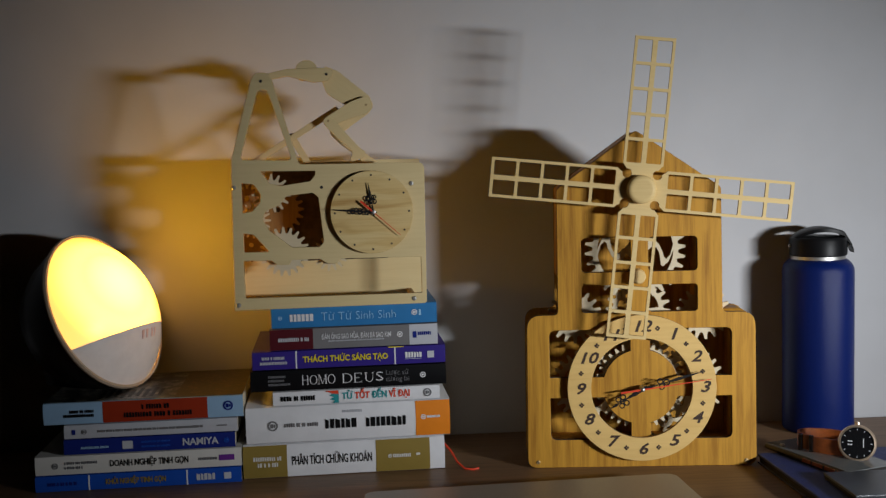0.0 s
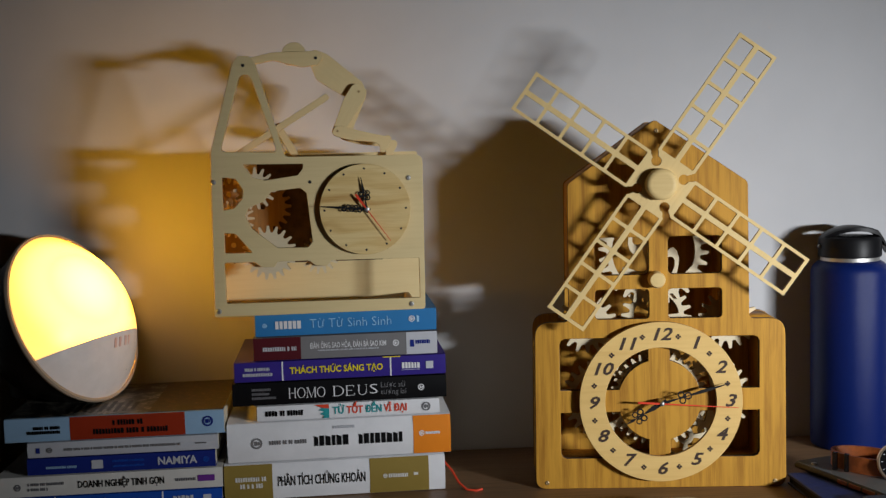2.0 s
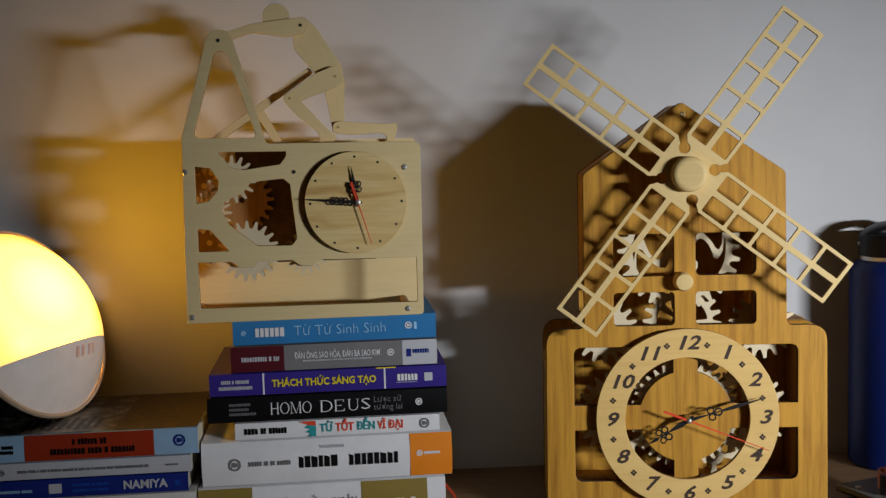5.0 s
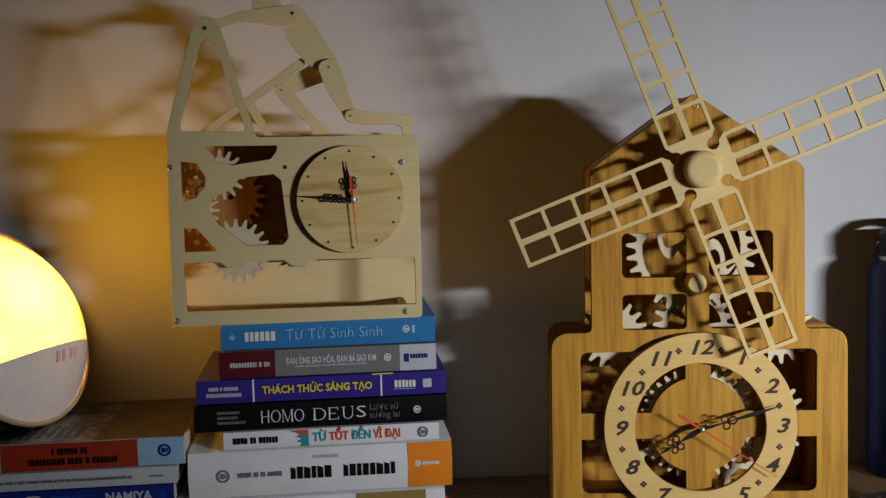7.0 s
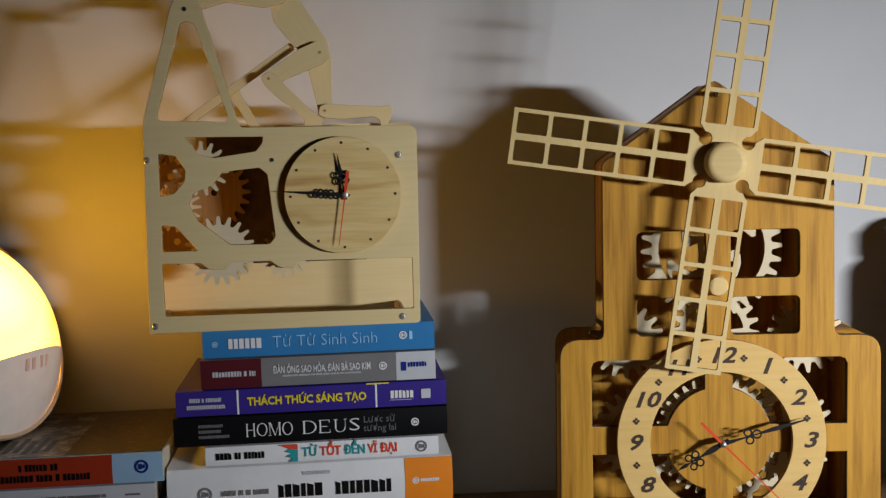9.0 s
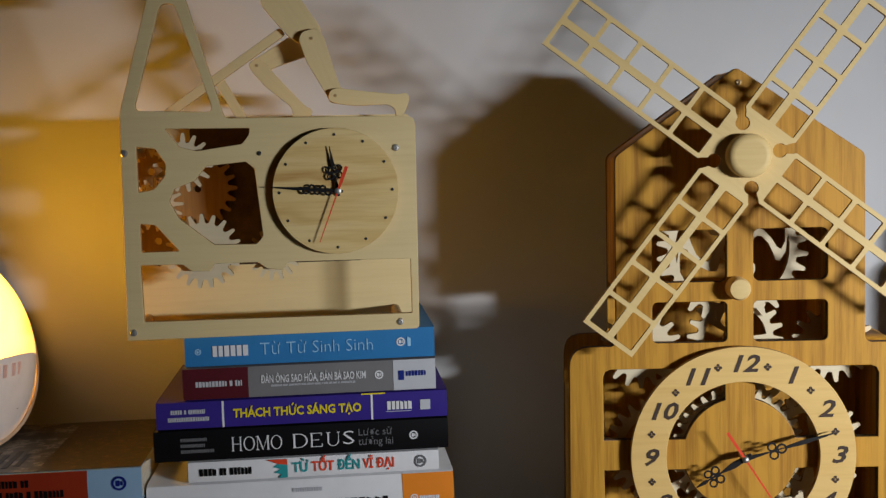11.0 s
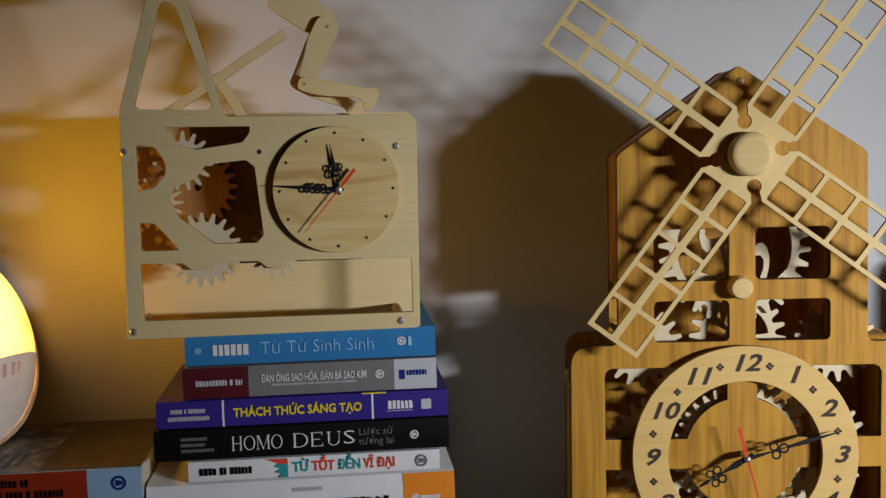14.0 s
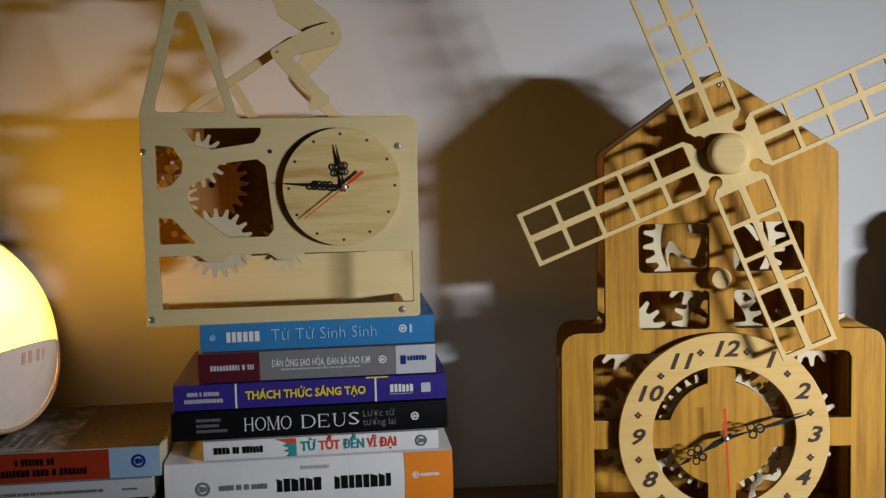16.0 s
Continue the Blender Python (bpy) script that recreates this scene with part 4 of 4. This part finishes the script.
# ---- bottle ----
def bottle():
    e = thing("water_bottle", pose(0.4660, -0.050, 0, 0, 0, 4), "dark blue steel water bottle with black lid", "bottle")
    r = 0.0462
    blue = plain("powder_coat", (0.003, 0.013, 0.105), 0.36, var=0.05, scale=300, bumpy=0.25, spec=0.22)
    prof = [(0, 0), (r - 0.004, 0), (r - 0.001, 0.0015), (r, 0.005), (r, 0.214)]
    prof += [(r - 0.017 * (1 - math.cos(radians(a))), 0.214 + 0.018 * math.sin(radians(a))) for a in range(12, 91, 13)] + [(0.029, 0.2325), (0.0, 0.2325)]
    part("body", lathe_bm(prof, 64), blue, e, smooth=True)
    part("neck_band", lathe_bm([(0.030, 0.230), (0.0348, 0.231), (0.0348, 0.2355), (0.030, 0.236)], 48), M["steel"], e, "bare steel neck", True)
    lid = plain("lid_plastic", (0.006, 0.006, 0.007), 0.42, var=0.2, spec=0.18)
    part("lid", lathe_bm([(0.0, 0.2355), (0.0360, 0.2355), (0.0372, 0.237), (0.0372, 0.256), (0.0355, 0.2595), (0.028, 0.2610), (0.0, 0.2612)], 56), lid, e, "black screw lid", True)
    # carrying loop, tilted across the lid
    bm = bmesh.new()
    rows = []
    for i in range(25):
        a = math.pi * i / 24
        px, pz = -0.036 + 0.080 * (i / 24), 0.253 + 0.0165 * math.sin(a) ** 0.6
        if i > 20:
            pz = 0.253 + 0.0165 * math.sin(a) ** 0.6 - 0.012 * (i - 20) / 4
        wy = 0.010 + 0.010 * math.sin(a)
        rows.append([bm.verts.new((px, y, pz + z)) for y, z in ((-wy, -0.0025), (-wy, 0.002), (-wy * 0.8, 0.0035), (wy * 0.8, 0.0035), (wy, 0.002), (wy, -0.0025))])
    for a, b in zip(rows, rows[1:]):
        for j in range(6):
            bm.faces.new((a[j], b[j], b[(j + 1) % 6], a[(j + 1) % 6]))
    bm.faces.new(rows[0])
    bm.faces.new(rows[-1])
    bmesh.ops.recalc_face_normals(bm, faces=bm.faces)
    part("carry_loop", bm, lid, e, smooth=True)
    for x in (-0.0378, 0.0378):
        s = part("rivet", lathe_bm([(0, 0), (0.0022, 0), (0.0018, 0.0012), (0, 0.0016)], 14), M["steel"], e)
        s.matrix_basis = pose(x, -0.006, 0.249, 90)


bottle()


# ---- small things on the desk ----
def tube(pts, rad, res=2):
    cu = bpy.data.curves.new("tube", "CURVE")
    cu.dimensions, cu.bevel_depth, cu.bevel_resolution = "3D", rad, res
    sp = cu.splines.new("POLY")
    sp.points.add(len(pts) - 1)
    for p, q in zip(sp.points, pts):
        p.co = (*q, 1)
    tmp = new("tmp", cu)
    me = bpy.data.meshes.new_from_object(tmp.evaluated_get(bpy.context.evaluated_depsgraph_get()))
    bpy.data.objects.remove(tmp)
    bpy.data.curves.remove(cu)
    return me


def clutter():
    navy = plain("navy_leatherette", (0.016, 0.03, 0.15), 0.5, var=0.25, scale=120, bumpy=0.4)
    edge = plain("navy_edge", (0.006, 0.008, 0.022), 0.6)
    nb = thing("notebook", pose(0.366, -0.222, 0, 0, 0, 14), "navy blue covered notebook lying on desk", "notebook")
    part("cover", box_bm(0, -0.190, 0.0085, 0.20, 0.0, 0.0120, 0.0012), navy, nb)
    part("cover", box_bm(0, -0.190, 0.0, 0.20, 0.0, 0.0022, 0.0008), navy, nb)
    part("page_block", box_bm(0.002, -0.188, 0.0022, 0.198, -0.002, 0.0085), edge, nb)
    ph = thing("phone", pose(0.376, -0.200, 0.0122, 0, 0, -59), "grey phone in a brown-edged case on notebook", "phone")
    brown = plain("case_brown", (0.30, 0.075, 0.02), 0.45, var=0.25)
    dark = plain("case_dark", (0.03, 0.025, 0.022), 0.4)
    part("case", box_bm(0, 0, 0, 0.145, 0.072, 0.0068, 0.003, 3), dark, ph)
    for x0, x1 in ((0.070, 0.084), (0.087, 0.104), (0.107, 0.124), (0.127, 0.141)):
        part("case_band", box_bm(x0, -0.0006, 0.0012, x1, 0.0010, 0.0056, 0.0004), brown, ph, "brown leather edge band")
    glass = plain("phone_glass", (0.16, 0.17, 0.17), 0.14, var=0.08)
    part("screen", box_bm(0.002, 0.002, 0.0066, 0.143, 0.070, 0.0076, 0.0004), glass, ph, "glossy grey screen")
    cam_ = part("lens", lathe_bm([(0, 0), (0.0032, 0), (0.0028, 0.0012), (0, 0.0014)], 18), M["steel"], ph)
    cam_.location = (0.020, 0.012, 0.0076)
    w = thing("wrist_watch", pose(0.441, -0.226, 0.0199, 0, 0, -34), "wrist watch with brown leather strap on phone", "watch")
    leather = plain("brown_leather", (0.34, 0.085, 0.018), 0.45, var=0.3, scale=150, bumpy=0.4)
    bm = bmesh.new()
    rows = []
    for i in range(41):
        a = radians(-20 + 320 * i / 40)
        x, y = 0.012 + 0.040 * math.cos(a), 0.022 * math.sin(a)
        nx, ny = math.cos(a), math.sin(a)
        hw = 0.0095 - 0.001 * abs(math.sin(a / 2))
        rows.append([bm.verts.new((x + nx * d, y + ny * d, 0.0105 + z)) for z, d in ((-hw, 0), (hw, 0), (hw, 0.0024), (-hw, 0.0024))])
    for a, b2 in zip(rows, rows[1:]):
        for j in range(4):
            bm.faces.new((a[j], b2[j], b2[(j + 1) % 4], a[(j + 1) % 4]))
    bm.faces.new(rows[0])
    bm.faces.new(rows[-1])
    bmesh.ops.recalc_face_normals(bm, faces=bm.faces)
    part("strap", bm, leather, w, "brown leather strap standing on edge", True)
    buckle = plain("dark_steel", (0.10, 0.09, 0.085), 0.25, 1.0)
    for x in (-0.019, -0.006):
        part("strap_keeper", box_bm(x, -0.0262, 0.001, x + 0.005, -0.0215, 0.0208, 0.0008), buckle, w, "dark metal strap loop")
    gold = plain("rose_gold", (0.80, 0.62, 0.46), 0.38, 0.85)
    m = pose(0.048, -0.0155, 0.0180, 78, 0, 20)
    case = part("case", lathe_bm([(0.0, -0.005), (0.0172, -0.005), (0.0205, -0.002), (0.0212, 0.002), (0.0200, 0.0045), (0.0186, 0.0048), (0.0180, 0.003), (0.0, 0.003)], 48), gold, w, "rose gold watch case", True)
    case.matrix_basis = m
    dialm = plain("watch_dial", (0.008, 0.008, 0.009), 0.25)
    face = part("watch_face", lathe_bm([(0, 0.0031), (0.0179, 0.0031), (0.0179, 0.0036), (0, 0.0036)], 40), dialm, w, "black watch face")
    face.matrix_basis = m
    for x, z, ww, hh in ((-0.0092, 0.002, 0.0022, 0.0014), (-0.0092, -0.002, 0.0022, 0.0014), (-0.0064, 0.002, 0.0022, 0.0014), (-0.0064, -0.002, 0.0022, 0.0014), (0.0068, 0.0005, 0.0009, 0.0095)):
        q = part("dial_mark", box_bm(x - ww / 2, z - hh / 2, 0.0036, x + ww / 2, z + hh / 2, 0.0039), C["white"], w)
        q.matrix_basis = m
    for k in range(12):
        q = part("hour_mark", box_bm(0.0148, -0.0004, 0.0036, 0.0166, 0.0004, 0.0039), C["silver"], w)
        q.matrix_basis = m @ pose(0, 0, 0, 0, 0, 30 * k)
    cr = part("crown", lathe_bm([(0, 0), (0.0026, 0), (0.0026, 0.0035), (0, 0.0038)], 16), gold, w)
    cr.matrix_basis = m @ pose(0, 0.0205, 0, -90)
    wl = thing("card_wallet", pose(0.424, -0.322, 0.0122, 0, 0, 12), "dark grey glossy wallet on notebook", "wallet")
    grey = plain("grey_leather", (0.05, 0.056, 0.066), 0.3, var=0.25, scale=60, bumpy=0.4)
    part("flap", box_bm(0, -0.085, 0.0042, 0.115, 0, 0.0075, 0.0012), grey, wl)
    part("pocket", box_bm(0.001, -0.084, 0, 0.114, -0.001, 0.0040, 0.001), edge, wl)
    lt = thing("laptop", pose(0.262, -0.322, 0, 0, 0, 15.4), "closed silver laptop with rounded corners on desk", "laptop")
    alu = plain("aluminium", (0.40, 0.395, 0.385), 0.42, 0.6, var=0.05, scale=300)
    lap = curve_mesh([rrect(-0.352, -0.245, 0, 0, 0.013, 6)], 0.0075, 0.0015)
    for nm, z in (("base", 0.0082), ("lid", 0.0160)):
        me = lap.copy()
        me.transform(Matrix.Rotation(radians(-90), 4, "X"))
        ob = obj(nm, me, alu, lt)
        ob.location = (0, 0, z)


clutter()

# ---- what moves ----
SAIL = [(0, -6.4), (1.5, 39.3), (3.5, 98.6), (7.0, 201.0), (7.5, 215.2), (8.0, 230.8), (9.0, 261.2), (11.5, 337.6), (12.5, 368.0), (13.0, 383.5), (14.5, 428.2), (16.0, 472.4)]
CYCLE = 3.94
LEG = [(0, -158, -47), (0.2, -163, -47), (0.5, -156, -54), (0.9, -159, -52), (1.2, -152, -41), (1.5, -146, -36), (1.7, -138, -31), (2.0, -120, -12), (2.15, -115, -10),
       (2.5, -97, -10), (2.72, -85, -8), (2.9, -73, -5), (3.05, -68, -6), (3.3, -73, -2), (3.5, -92, 5), (3.65, -112, 9), (3.75, -128, 0), (3.85, -148, -28), (3.94, -158, -47)]
FAR = [(0, -108, -12), (0.13, -116, -18), (0.3, -128, -32), (0.53, -140, -45), (0.77, -148, -52), (0.93, -157, -48), (1.33, -157, -45), (1.6, -152, -42), (1.75, -150, -40),
       (1.97, -141, -42), (2.13, -138, -50), (2.3, -127, -40), (2.47, -115, -27), (2.65, -107, -17), (2.87, -92, -4), (3.1, -87, -2), (3.3, -91, -3), (3.66, -97, -6), (3.94, -108, -12)]
BACK = [(0, -39, 0.0), (0.3, -42, 0.8), (0.5, -47, 1.35), (0.7, -53, 1.5), (0.9, -58, 1.5), (1.2, -57, 0.95), (1.5, -52, 0.4), (1.8, -43, 0.0), (1.97, -39, 0.0)]


def table(rows, t, col):
    return float(np.interp(t, [r[0] for r in rows], [r[col] for r in rows]))


def motions():
    steps = [i * 0.5 for i in range(33)]
    walk(vanes, [(t, pose(HUB[0], -0.033, HUB[1], 0, -table(SAIL, t, 1))) for t in steps])
    walk(mill_gear, [(t, pose(-0.003, 0.0140, 0.262, 0, table(SAIL, t, 1) * 0.5)) for t in steps])
    x, y, z = mill_second.location
    walk(mill_second, [(t, pose(x, y, z, 0, 82 + 5.95 * t - 90)) for t in steps])
    x, y, z = run_second.location
    walk(run_second, [(t, pose(x, y, z, 0, 132 + 6.3 * t - 90)) for t in steps])
    fine = [round(i * 0.1, 1) for i in range(161)]
    tr, hr, ar, pr, lr = [], [], [], [], [([], []), ([], [])]
    for t in fine:
        u = t % (CYCLE / 2)
        a, lift = table(BACK, u, 1), table(BACK, u, 2)
        sx, sz = SHOULDER[0], SHOULDER[1] + 0.65 * lift
        rise = math.degrees(math.atan2(sz - 47.31, sx + 6.0)) - math.degrees(math.atan2(SHOULDER[1] - 47.31, SHOULDER[0] + 6.0))
        ar.append((t, pose(at(sx, sz)[0], 0.004 + DEEP, at(sx, sz)[1], 0, -rise)))
        ca, sa = math.cos(radians(a)), math.sin(radians(a))
        gx, gz = sx + 3.9 * ca + 0.9 * sa, sz + 3.9 * sa - 0.9 * ca
        pr.append((t, pose(at(-7.1, 0)[0], 0.016 + DEEP, at(0, 38.0)[1], 0, -math.degrees(math.atan2(gz - 38.0, gx + 7.1)))))
        tr.append((t, pose(at(sx, sz)[0], 0.0105 + DEEP, at(sx, sz)[1], 0, -a)))
        hr.append((t, pose(at(-0.7, 0)[0], 0.0085 + DEEP, at(0, 48.35 + lift)[1])))
        hx, hz = sx + TORSO * math.cos(radians(a)), sz + TORSO * math.sin(radians(a))
        for k, (th, sh, y) in enumerate(legs):
            p = (t + k * CYCLE / 2) % CYCLE
            ta, sa = table((LEG, FAR)[k], p, 1), table((LEG, FAR)[k], p, 2)
            kx, kz = hx + THIGH * math.cos(radians(ta)), hz + THIGH * math.sin(radians(ta))
            lr[k][0].append((t, pose(at(hx, hz)[0], y + 0.005 + DEEP, at(hx, hz)[1], 0, -ta)))
            lr[k][1].append((t, pose(at(kx, kz)[0], y + DEEP, at(kx, kz)[1], 0, -sa)))
    walk(torso, tr)
    walk(arm, ar)
    walk(push_rod, pr)
    walk(head, hr)
    for (th, sh, y), (a, b) in zip(legs, lr):
        walk(th, a)
        walk(sh, b)


motions()
